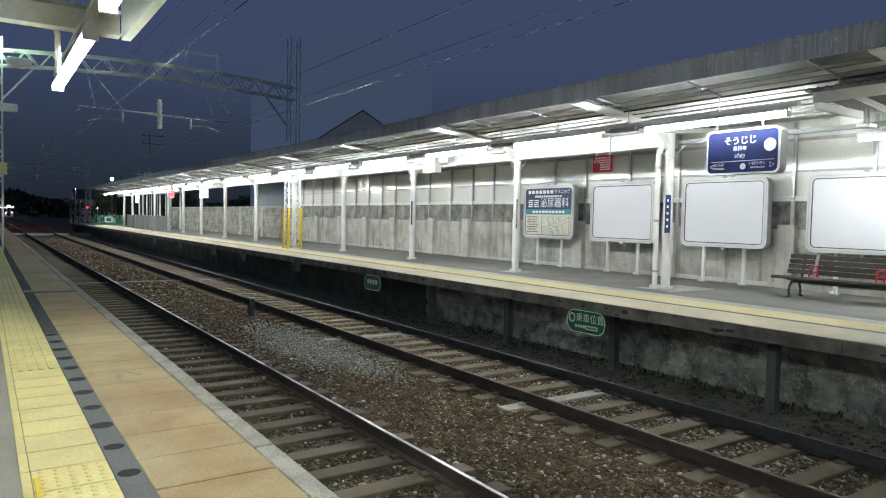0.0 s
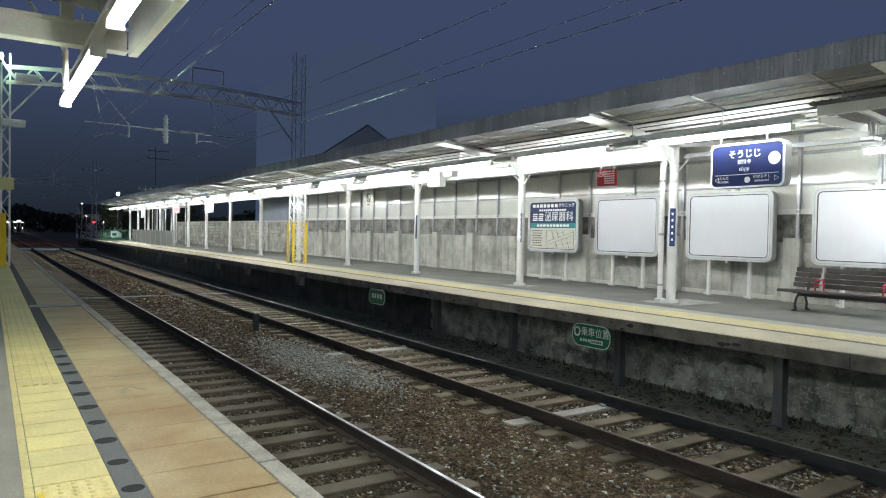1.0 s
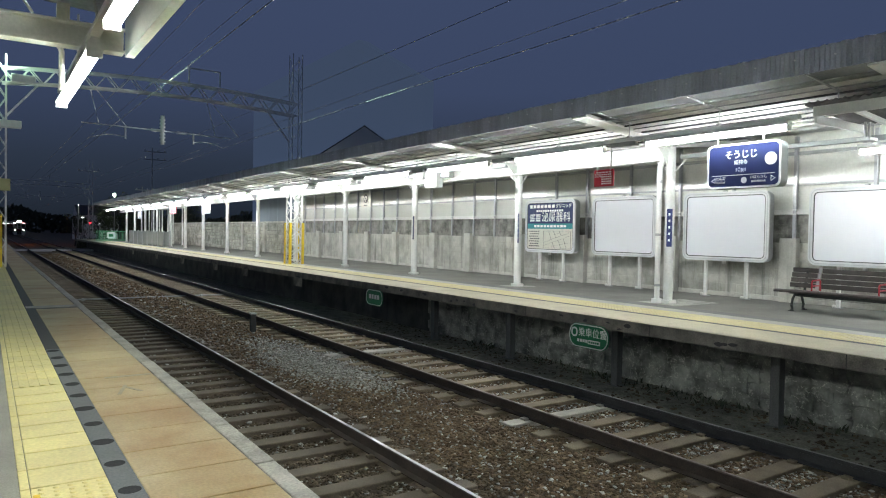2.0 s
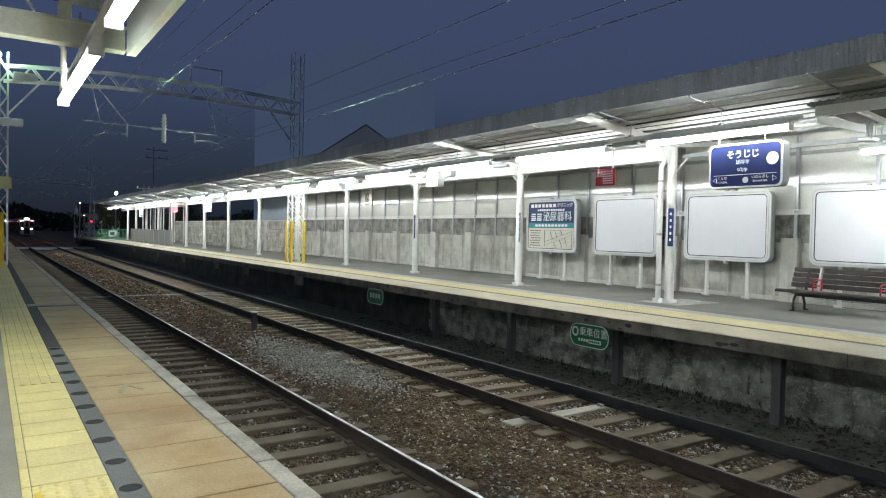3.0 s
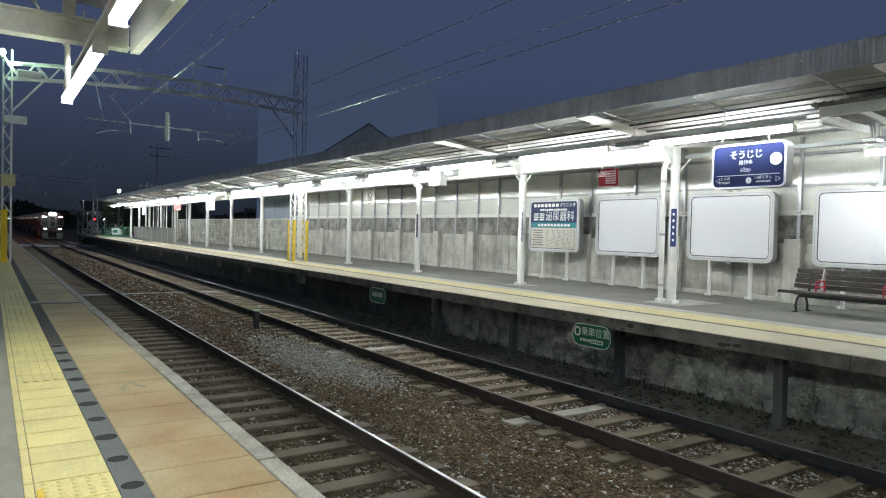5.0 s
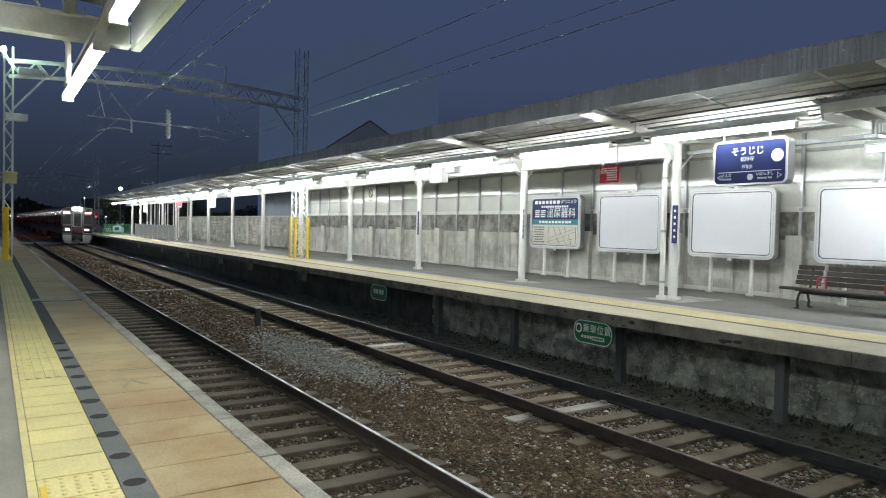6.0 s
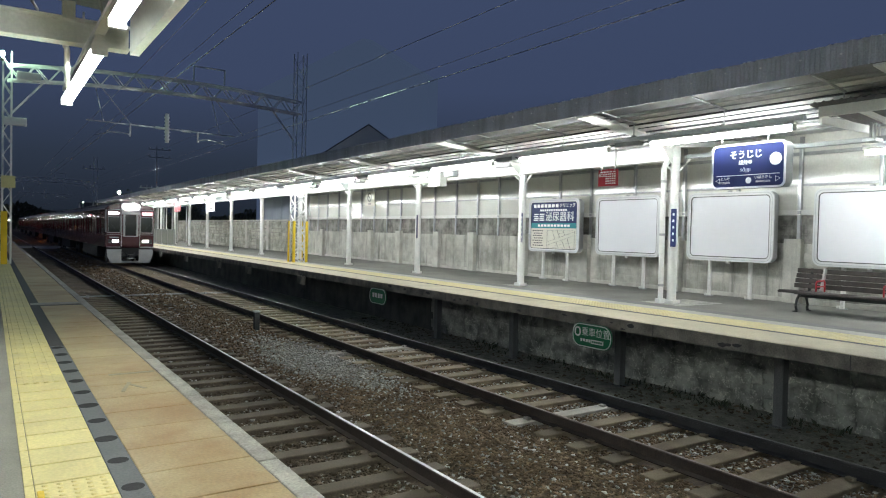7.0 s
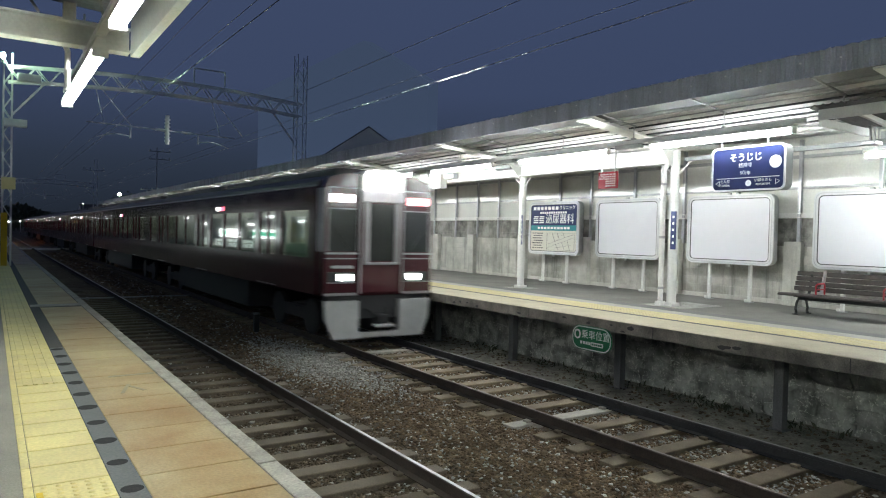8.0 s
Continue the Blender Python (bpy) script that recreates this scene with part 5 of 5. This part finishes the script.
def crossing_alarm(y):
    s = thing("crossing_alarm", "level crossing alarm post with hooded glowing red lamps", "crossing alarm", "crossing alarms", at=(1.2, y, -1.3))
    part("post", rod(B(), (0, 0, 0), (0, 0, 4.2), 0.06, 10), M["line_yellow"], s)
    for z in (2.9, 3.5):
        part("hood", box(B(), -0.1, 0.30, -0.36, -0.30, z - .2, z + .2), M["iron"], s)
        part("lamp", rod(B(), (0.1, 0, z), (0.2, 0, z), 0.16, 14), M["alarm"], s, "glowing red lamp")


crossing_alarm(114)


def house(x, y, w, d, eave, ridge, name, label, windows=(), turn=0):
    h = thing(name, label, "house", at=(x, y, -1.4))
    h.rotation_euler.z = radians(turn)
    bm = B()
    prof = [(-w / 2, 0), (w / 2, 0), (w / 2, eave), (0, ridge), (-w / 2, eave)]
    a = [bm.verts.new((0, u, v)) for u, v in prof]
    b = [bm.verts.new((d, u, v)) for u, v in prof]
    for i in range(5):
        bm.faces.new((a[i], a[(i + 1) % 5], b[(i + 1) % 5], b[i]))
    bm.faces.new(a), bm.faces.new(b[::-1])
    bmesh.ops.recalc_face_normals(bm, faces=bm.faces[:])
    part("wall", bm, M["render_wall"], h)
    for s in (-1, 1):
        bm = B()
        k = (ridge - eave) / (w / 2)
        for p in ((0.0, ridge + 0.05), (s * (w / 2 + 0.4), eave - 0.4 * k + 0.05)):
            for x2 in (-0.02, d + 0.3):
                for dz in (0, 0.07):
                    bm.verts.new((x2, p[0], p[1] + dz))
        bmesh.ops.convex_hull(bm, input=bm.verts[:])
        part("roof", bm, M["tile_roof"], h, "dark tiled roof slope")
    for u, v in windows:
        wn_ = part("window", box(B(), -0.05, 0.02, u - 0.6, u + 0.6, v - 0.7, v + 0.7), M["alu"], h)
        part("pane", box(B(), -0.06, -0.05, u - 0.54, u + 0.54, v - 0.64, v + 0.64), M["panel"], wn_)
    return h


house(28.3, 55.15, 9.6, 12, 9.0, 12.25, "house", "pale gabled house with a dark roof beyond the wall", ((-2.4, 7), (2.4, 7)), 62.8)
house(15.9, 165, 9, 8, 5.4, 7.4, "house", "small pale house beside the level crossing", ((0, 3.6),))


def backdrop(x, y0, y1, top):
    """The outline of a distant block of flats; an even glow stands in for its light."""
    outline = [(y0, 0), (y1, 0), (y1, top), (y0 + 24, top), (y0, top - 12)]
    b = structure("backdrop", plate(B(), outline, 0, 2.0), M["flats_glow"], "apartment block far behind the station, its dim light given as glow", "building")
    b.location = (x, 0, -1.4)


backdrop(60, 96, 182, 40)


def tree(x, y, h, seed):
    rng = random.Random(seed)
    t = thing("tree", "dark leafy tree silhouetted beyond the platform end", "tree", "trees", at=(x, y, -1.4))
    bm = B()
    rod(bm, (0, 0, 0), (0.1, 0, h * 0.55), h * 0.03, 8, h * 0.015)
    for k in range(6):
        a = rng.uniform(0, 6.28)
        rod(bm, (0.05, 0, h * (0.3 + 0.04 * k)), (math.cos(a) * h * .25, math.sin(a) * h * .25, h * (0.55 + 0.06 * k)), h * 0.012, 6, h * 0.004)
    part("trunk", bm, M["iron"], t)
    n = 1500
    v, f = [], []
    clumps = [(rng.uniform(-.28, .28) * h, rng.uniform(-.28, .28) * h, rng.uniform(.35, .95) * h, rng.uniform(.08, .17) * h) for _ in range(16)]
    for i in range(n):
        cx, cy, cz, cr = rng.choice(clumps)
        p = Vector((rng.gauss(0, 1), rng.gauss(0, 1), rng.gauss(0, 1))).normalized() * cr * rng.uniform(0.5, 1.05) + Vector((cx, cy, cz))
        e = Euler((rng.uniform(0, 6), rng.uniform(0, 6), rng.uniform(0, 6))).to_matrix()
        s = h * 0.025
        k = len(v)
        v += [tuple(p + e @ Vector(q) * s) for q in ((-1, 0, 0), (0, .5, .15), (1, 0, 0), (0, -.5, .15))]
        f.append((k, k + 1, k + 2, k + 3))
    me = bpy.data.meshes.new("crown")
    me.from_pydata(v, [], f)
    me.materials.append(M["leaf"])
    part("crown", me, None, t)


for i, (x, y, h) in enumerate(((12.5, 101, 5.5), (15.5, 104, 7), (18.5, 100, 6), (10.5, 108, 4.5), (-4, 118, 8), (-7, 105, 9), (21, 92, 7), (-3.5, 140, 7))):
    tree(x, y, h, i)


def far_woods():
    rng = random.Random(21)
    v, f = [], []
    for i in range(9000):
        x = rng.uniform(-120, 140)
        y = 330 + rng.uniform(-15, 15)
        top = 9 + 5 * noise.noise((x * 0.045, 0.3, 0)) + 3 * noise.noise((x * 0.16, 1.7, 0))
        p = Vector((x, y, -1.3 + max(0.2, top) * rng.uniform(0, 1) ** 0.6))
        e = Euler((rng.uniform(0, 6), rng.uniform(0, 6), rng.uniform(0, 6))).to_matrix()
        k = len(v)
        v += [tuple(p + e @ Vector(q) * rng.uniform(0.6, 1.5)) for q in ((-1, 0, 0), (0, .7, .2), (1, 0, 0), (0, -.7, .2))]
        f.append((k, k + 1, k + 2, k + 3))
    me = bpy.data.meshes.new("far_woods")
    me.from_pydata(v, [], f)
    me.materials.append(M["leaf"])
    tagged(new("far_woods", me), "dark line of distant trees beyond the tracks", "trees", kind="stuff")


far_woods()


def hedge_bank():
    rng = random.Random(9)
    v, f = [], []
    for i in range(3800):
        y = rng.uniform(91, 98)
        p = Vector((rng.uniform(9.6, 12.8), y, -1.3 + abs(rng.gauss(0, 0.55))))
        e = Euler((rng.uniform(0, 6), rng.uniform(0, 6), rng.uniform(0, 6))).to_matrix()
        k = len(v)
        v += [tuple(p + e @ Vector(q) * 0.12) for q in ((-1, 0, 0), (0, .5, .15), (1, 0, 0), (0, -.5, .15))]
        f.append((k, k + 1, k + 2, k + 3))
    me = bpy.data.meshes.new("shrubs")
    me.from_pydata(v, [], f)
    me.materials.append(M["leaf"])
    tagged(new("shrubs", me), "low dark shrubs beside the level crossing", "shrub", kind="stuff")


hedge_bank()


# ---- concrete blocks of the far wall ----
def wall_blocks():
    blk = mesh_of("concrete_block", box(B(), -0.03, 0.0, 0.002, 0.438, 0.002, 0.198, 0.003), M["block"])
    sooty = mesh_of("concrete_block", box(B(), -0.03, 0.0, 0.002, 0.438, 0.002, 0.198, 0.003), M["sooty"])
    rng = random.Random(12)
    far = {"block": B(), "sooty": B()}
    for k in range(8):
        for i in range(72):
            y = 4.2 + i * 0.44 + (0.22 if k % 2 else 0)
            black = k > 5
            if k < 6 and min(abs(y + 0.22 - p) for p in PILASTERS) < 0.03:
                continue
            x = 14.74 + rng.uniform(-0.004, 0.004)
            if i < 31:
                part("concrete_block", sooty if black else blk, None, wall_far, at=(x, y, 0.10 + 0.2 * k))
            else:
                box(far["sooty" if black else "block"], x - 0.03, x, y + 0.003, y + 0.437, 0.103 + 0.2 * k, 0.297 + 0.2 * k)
    for key, bm in far.items():
        tagged(part("far_blocks", bm, M[key], wall_far), kind="stuff")


wall_blocks()
# ---- the train ----
M.update(
    maroon=mat("maroon_gloss", (0.055, 0.014, 0.019), 0.14, var=0.1, scale=1.5, bump=0.0),
    maroon_dark=mat("maroon_roofline", (0.10, 0.09, 0.085), 0.45, var=0.2, scale=2),
    train_silver=mat("brushed_silver", (0.34, 0.33, 0.345), 0.34, metal=0.7, var=0.12, scale=4, bump=0.02),
    ivory=mat("ivory_panel", (0.70, 0.70, 0.68), 0.4, var=0.08, bump=0.0),
    skirt=mat("grey_skirt", (0.42, 0.43, 0.43), 0.5, var=0.15, scale=3),
    glass=mat("dark_train_glass", (0.015, 0.018, 0.018), 0.03, var=0.1, bump=0.0),
    underframe=mat("underframe", (0.03, 0.03, 0.032), 0.8, var=0.3),
    head_main=mat("upper_headlight", (0.9, 0.9, 0.9), emit=(1.0, 0.98, 0.94), strength=140.0),
    head_low=mat("lower_headlight", (0.9, 0.9, 0.9), emit=(0.95, 0.97, 1.0), strength=30.0),
    led_white=mat("destination_display", (0.8, 0.8, 0.8), emit=(1.0, 0.95, 0.97), strength=5.0),
    led_red=mat("express_display", (0.8, 0.3, 0.3), emit=(1.0, 0.42, 0.45), strength=4.0),
    side_led=mat("side_display", (0.6, 0.1, 0.1), emit=(1.0, 0.12, 0.2), strength=3.0),
    saloon=mat("saloon_lining", (0.42, 0.42, 0.36), 0.7, var=0.15),
    saloon_light=mat("saloon_light", (0.8, 0.8, 0.8), emit=(0.96, 1.0, 0.97), strength=13.0),
    seat_green=mat("green_plush", (0.05, 0.12, 0.06), 0.9, var=0.2),
)


def train_glass():
    m = bpy.data.materials.new("train_window_glass")
    m.use_nodes = True
    nt = m.node_tree
    nt.nodes.remove(nt.nodes["Principled BSDF"])
    clear, gloss, mix, fr = (nt.nodes.new(n) for n in ("ShaderNodeBsdfTransparent", "ShaderNodeBsdfGlossy", "ShaderNodeMixShader", "ShaderNodeLayerWeight"))
    clear.inputs["Color"].default_value = (0.64, 0.68, 0.66, 1)
    gloss.inputs["Roughness"].default_value = 0.03
    fr.inputs["Blend"].default_value = 0.5
    up = nt.nodes.new("ShaderNodeMath")
    up.operation = "POWER"
    up.inputs[1].default_value = 4.0
    nt.links.new(fr.outputs["Facing"], up.inputs[0])
    nt.links.new(up.outputs[0], mix.inputs[0])
    nt.links.new(clear.outputs[0], mix.inputs[1])
    nt.links.new(gloss.outputs[0], mix.inputs[2])
    nt.links.new(mix.outputs[0], nt.nodes["Material Output"].inputs["Surface"])
    return m


M["clear_glass"] = train_glass()
CAR = 19.0
SIDE = 1.37
BODY_LOW, WIN_LOW, WIN_HIGH, CANT = 0.02, 0.80, 1.84, 2.36
DOORS = (3.1, 9.4, 15.7)
WINDOWS = [(0.45, 2.1)] + [(a, a + 1.34) for d in DOORS[:2] for a in (d + 0.98, d + 2.46, d + 3.94)] + [(16.75, 18.1)]


def car_parts():
    """Meshes of one car: y runs from the front end 0 to the rear."""
    out = {}
    bm = B()
    L = CAR - 0.35
    openings = sorted([(a, b) for a, b in WINDOWS] + [(d - 0.58, d - 0.06) for d in DOORS] + [(d + 0.06, d + 0.58) for d in DOORS])
    for s in (-1, 1):
        x0, x1 = s * (SIDE - 0.05), s * SIDE
        box(bm, x0, x1, 0, L, BODY_LOW, WIN_LOW)
        box(bm, x0, x1, 0, L, WIN_HIGH, CANT)
        y = 0.0
        for a, b in openings + [(L, L)]:
            if a - y > 0.02:
                box(bm, x0, x1, y, a, WIN_LOW, WIN_HIGH)
            y = b
    box(bm, -SIDE + .05, SIDE - .05, 0, L, BODY_LOW, BODY_LOW + 0.08)
    box(bm, -SIDE + .05, SIDE - .05, L - 0.05, L, BODY_LOW + .08, CANT)
    out["car_body"] = mesh_of("car_body", bm, M["maroon"])
    bm = B()
    prof = [(-SIDE, CANT)] + [(SIDE * math.cos(a) * 1.0, CANT + 0.36 * math.sin(a)) for a in [math.pi * (1 - k / 12) for k in range(1, 12)]] + [(SIDE, CANT)]
    extrude_y(bm, prof, 0, L)
    out["roof"] = mesh_of("roof", bm, M["maroon_dark"])
    bm = B()
    for s in (-1, 1):
        box(bm, s * SIDE, s * (SIDE + 0.012), 0, L, CANT - 0.02, CANT + 0.015)
    out["gutter"] = mesh_of("gutter", bm, M["train_silver"])
    out["air_conditioner"] = mesh_of("air_conditioner", box(B(), -0.8, 0.8, -4.2, 4.2, 2.60, 2.80, 0.06), M["maroon_dark"])
    bm = B()
    for s in (-1, 1):
        x0, x1 = s * (SIDE - 0.075), s * (SIDE - 0.055)
        box(bm, x0, x1, 0.05, L - 0.06, 0.12, WIN_LOW - 0.01)
        box(bm, x0, x1, 0.05, L - 0.06, WIN_HIGH + 0.01, 2.28)
        y = 0.05
        for a, b in openings + [(L - 0.06, L)]:
            if a - y > 0.03:
                box(bm, x0, x1, y, a, WIN_LOW, WIN_HIGH)
            y = b
    box(bm, -1.28, 1.28, L - 0.08, L - 0.06, 0.12, 2.28)
    box(bm, -1.28, 1.28, 0.05, L - 0.06, 2.28, 2.31)
    out["lining"] = mesh_of("lining", bm, M["saloon"])
    bm = B()
    for s in (-1, 1):
        for d0, d1 in ((DOORS[0] + 0.9, DOORS[1] - 0.9), (DOORS[1] + 0.9, DOORS[2] - 0.9)):
            box(bm, s * 0.72, s * 1.28, d0, d1, 0.12, 0.52, 0.04)
            box(bm, s * 1.16, s * 1.28, d0, d1, 0.52, 0.98, 0.03)
    out["seats"] = mesh_of("seats", bm, M["seat_green"])
    bm = B()
    for s in (-1, 1):
        box(bm, s * 0.55 - 0.06, s * 0.55 + 0.06, 0.4, L - 0.4, 2.22, 2.26)
    out["ceiling_light"] = mesh_of("ceiling_light", bm, M["saloon_light"])
    bm = B()
    for s in (-1, 1):
        box(bm, s * 0.75 - 0.06, s * 0.75 + 0.06, -1.4, 1.4, -0.75, -0.45, 0.03)
        for w in (-1.05, 1.05):
            rod(bm, (s * 0.70, w, RAIL_Z + 0.435), (s * 0.82, w, RAIL_Z + 0.435), 0.42, 20)
    box(bm, -0.75, 0.75, -0.3, 0.3, -0.7, -0.4)
    out["bogie"] = mesh_of("bogie", bm, M["underframe"])
    out["equipment_box"] = mesh_of("equipment_box", box(B(), -1.2, 1.2, 5.0, 13.2, -0.75, 0.0, 0.04), M["underframe"])
    out["door_strip"] = mesh_of("door_strip", box(B(), -SIDE - 0.004, -SIDE, -0.68, 0.68, 0.045, 0.065), M["train_silver"])
    return out


def glass_pane(w):
    return mesh_of("window", box(B(), -0.008, 0.008, 0.012, w - 0.012, WIN_LOW + 0.012, WIN_HIGH - 0.012), M["clear_glass"])


def build_train():
    t = thing("train", "glossy maroon express train with lit headlights and silver trim", "train")
    p = car_parts()
    panes = {}
    for c in range(8):
        y = c * CAR + (0.35 if c == 0 else 0.0)
        car = part("car_body", p["car_body"], None, t, "glossy maroon car body", at=(0, y, 0))
        for n in ("roof", "gutter", "lining", "seats", "ceiling_light", "equipment_box"):
            part(n, p[n], None, car)
        for d in (4.5, 13.5):
            part("air_conditioner", p["air_conditioner"], None, car, at=(0, d, 0))
        for d in (2.6, 15.8):
            part("bogie", p["bogie"], None, car, at=(0, d, 0))
        for d in DOORS:
            part("door_strip", p["door_strip"], None, car, at=(0, d, 0))
        for a, b in WINDOWS + [(d - 0.58, d - 0.06) for d in DOORS] + [(d + 0.06, d + 0.58) for d in DOORS]:
            w = round(b - a, 3)
            if w not in panes:
                panes[w] = glass_pane(w)
            for s in (-1, 1):
                part("window", panes[w], None, car, at=(s * (SIDE - 0.03), a, 0))
        part("side_display", box(B(), -SIDE - 0.006, -SIDE, 6.9, 7.25, 1.92, 2.04), M["side_led"], car)
        part("side_display", box(B(), -SIDE - 0.006, -SIDE, 7.32, 7.7, 1.92, 2.04), M["led_white"], car)
    # front end, y from 0 (nose) to 0.35
    cab = part("cab_front", front_shell(), M["maroon"], t, "maroon flat cab front with silver trim")
    def add(n, bm, m, label=""):
        return part(n, bm, m, cab, label)
    Y = -0.012
    for s in (-1, 1):
        add("corner_pillar", box(B(), s * 1.27, s * 1.365, 0.02, 0.35, 0.95, 2.30, 0.03), M["train_silver"], "brushed silver corner pillar")
        add("windscreen", box(B(), s * 0.58, s * 1.235, Y, 0.01, 0.96, 1.86, 0.006), M["glass"], "dark windscreen")
        add("display_panel", box(B(), s * 0.58, s * 1.235, Y, 0.01, 1.90, 2.30, 0.006), M["maroon"])
        bm = B()
        for x0, x1, z0, z1 in ((0.56, 1.255, 1.86, 1.885), (0.56, 0.58, 0.96, 2.31), (1.235, 1.255, 0.96, 2.31), (0.56, 1.255, 2.31, 2.33)):
            box(bm, s * x0, s * x1, Y - 0.006, 0.008, z0, z1)
        add("window_trim", bm, M["train_silver"], "thin silver window trim")
        add("destination_display", box(B(), s * 0.66, s * 1.22, Y - 0.008, Y, 2.01, 2.18, 0.004), M["led_white"] if s < 0 else M["led_red"], "glowing display")
        add("sill_trim", box(B(), s * 0.56, s * 1.30, Y - 0.02, 0.01, 0.90, 0.94), M["train_silver"], "silver trim")
        add("sill_trim", box(B(), s * 0.56, s * 1.30, Y - 0.02, 0.01, 0.80, 0.82), M["train_silver"])
        add("lamp_recess", box(B(), s * 0.60, s * 1.24, Y - 0.01, 0.01, 0.30, 0.52, 0.01), M["underframe"], "dark lamp recess")
        add("lamp_trim", box(B(), s * 0.60, s * 1.24, Y - 0.014, 0.01, 0.285, 0.30), M["train_silver"])
        add("emblem_bar", box(B(), s * 0.66, s * 1.16, Y - 0.008, 0.01, 0.60, 0.66, 0.004), M["train_silver"] if s < 0 else M["maroon"])
        add("headlight", box(B(), s * 0.68, s * 1.02, Y - 0.03, Y, 0.34, 0.47, 0.02), M["head_low"], "lit lower headlight")
        add("bottom_trim", box(B(), s * 0.56, s * 1.34, Y - 0.02, 0.01, 0.02, 0.07), M["train_silver"])
        skirt = B()
        prof = [(s * 0.50, -0.10), (s * 1.30, -0.10), (s * 1.27, -0.5), (s * 1.10, -0.92), (s * 0.35, -0.92), (s * 0.50, -0.75)]
        extrude_y(skirt, prof, -0.02, 0.10)
        add("skirt", skirt, M["skirt"], "grey steel skirt")
        add("upper_headlight", rod(B(), (s * 0.22, -0.16, 2.48), (s * 0.22, -0.10, 2.48), 0.13, 20), M["head_main"], "lit upper headlight")
        add("wiper", bar(B(), (s * 0.75, Y - 0.012, 1.0), (s * 1.08, Y - 0.012, 1.42), 0.02, 0.012), M["underframe"], "black wiper")
    add("skirt_bar", box(B(), -0.5, 0.5, 0.0, 0.1, -0.92, -0.80, 0.02), M["skirt"])
    add("gangway_door", box(B(), -0.53, 0.53, -0.06, 0.02, 0.05, 2.16, 0.03), M["maroon"])
    for s in (-1, 1):
        add("gangway_edge", box(B(), s * 0.50, s * 0.535, -0.085, -0.05, 0.06, 2.16, 0.01), M["train_silver"])
        add("gangway_frame", box(B(), s * 0.31, s * 0.43, -0.10, -0.05, 0.72, 2.06, 0.03), M["train_silver"], "silver gangway frame")
    add("gangway_header", box(B(), -0.53, 0.53, -0.10, -0.05, 2.03, 2.30, 0.02), M["train_silver"])
    add("gangway_sill", box(B(), -0.42, 0.42, -0.12, -0.05, 0.68, 0.73, 0.01), M["train_silver"])
    add("gangway_window", box(B(), -0.32, 0.32, -0.07, -0.055, 0.76, 2.0, 0.004), M["glass"])
    dome = B()
    prof = [(-0.52, 2.28), (0.52, 2.28), (0.54, 2.58), (0.46, 2.70), (0.2, 2.75), (-0.2, 2.75), (-0.46, 2.70), (-0.54, 2.58)]
    extrude_y(dome, prof, -0.10, 0.5)
    add("headlight_dome", dome, M["ivory"], "white headlight dome")
    add("roof_shoulder", extrude_y(B(), [(-1.33, 2.34), (1.33, 2.34), (1.24, 2.52), (0.85, 2.64), (-0.85, 2.64), (-1.24, 2.52)], 0.0, 0.36), M["maroon"])
    coup = B()
    box(coup, -0.13, 0.13, -0.26, 0.1, -0.60, -0.40, 0.03)
    for x in (-0.26, 0.26):
        rod(coup, (x, 0.1, -0.30), (x * 0.6, -0.14, -0.45), 0.03)
    add("coupler", coup, M["underframe"], "dark iron coupler")
    add("coupler_plate", box(B(), -0.22, 0.22, -0.32, -0.12, -0.66, -0.61, 0.01), M["skirt"], "pale coupler plate")
    add("buffer_beam", box(B(), -1.2, 1.2, 0.1, 0.35, -0.5, 0.05), M["underframe"])
    return t


def front_shell():
    bm = B()
    box(bm, -1.34, 1.34, 0.0, 0.35, 0.0, 2.36, 0.05)
    return bm


train = build_train()
TRAIN_ROWS = ((0, 262.0), (3, 170.5), (4, 138.8), (6, 77.4), (6.5, 61.4), (7, 45.4), (7.5, 29.35), (8, 13.28))


def motions():
    walk(train, [(t, pose(FAR_TRACK, y, 0)) for t, y in TRAIN_ROWS])


motions()
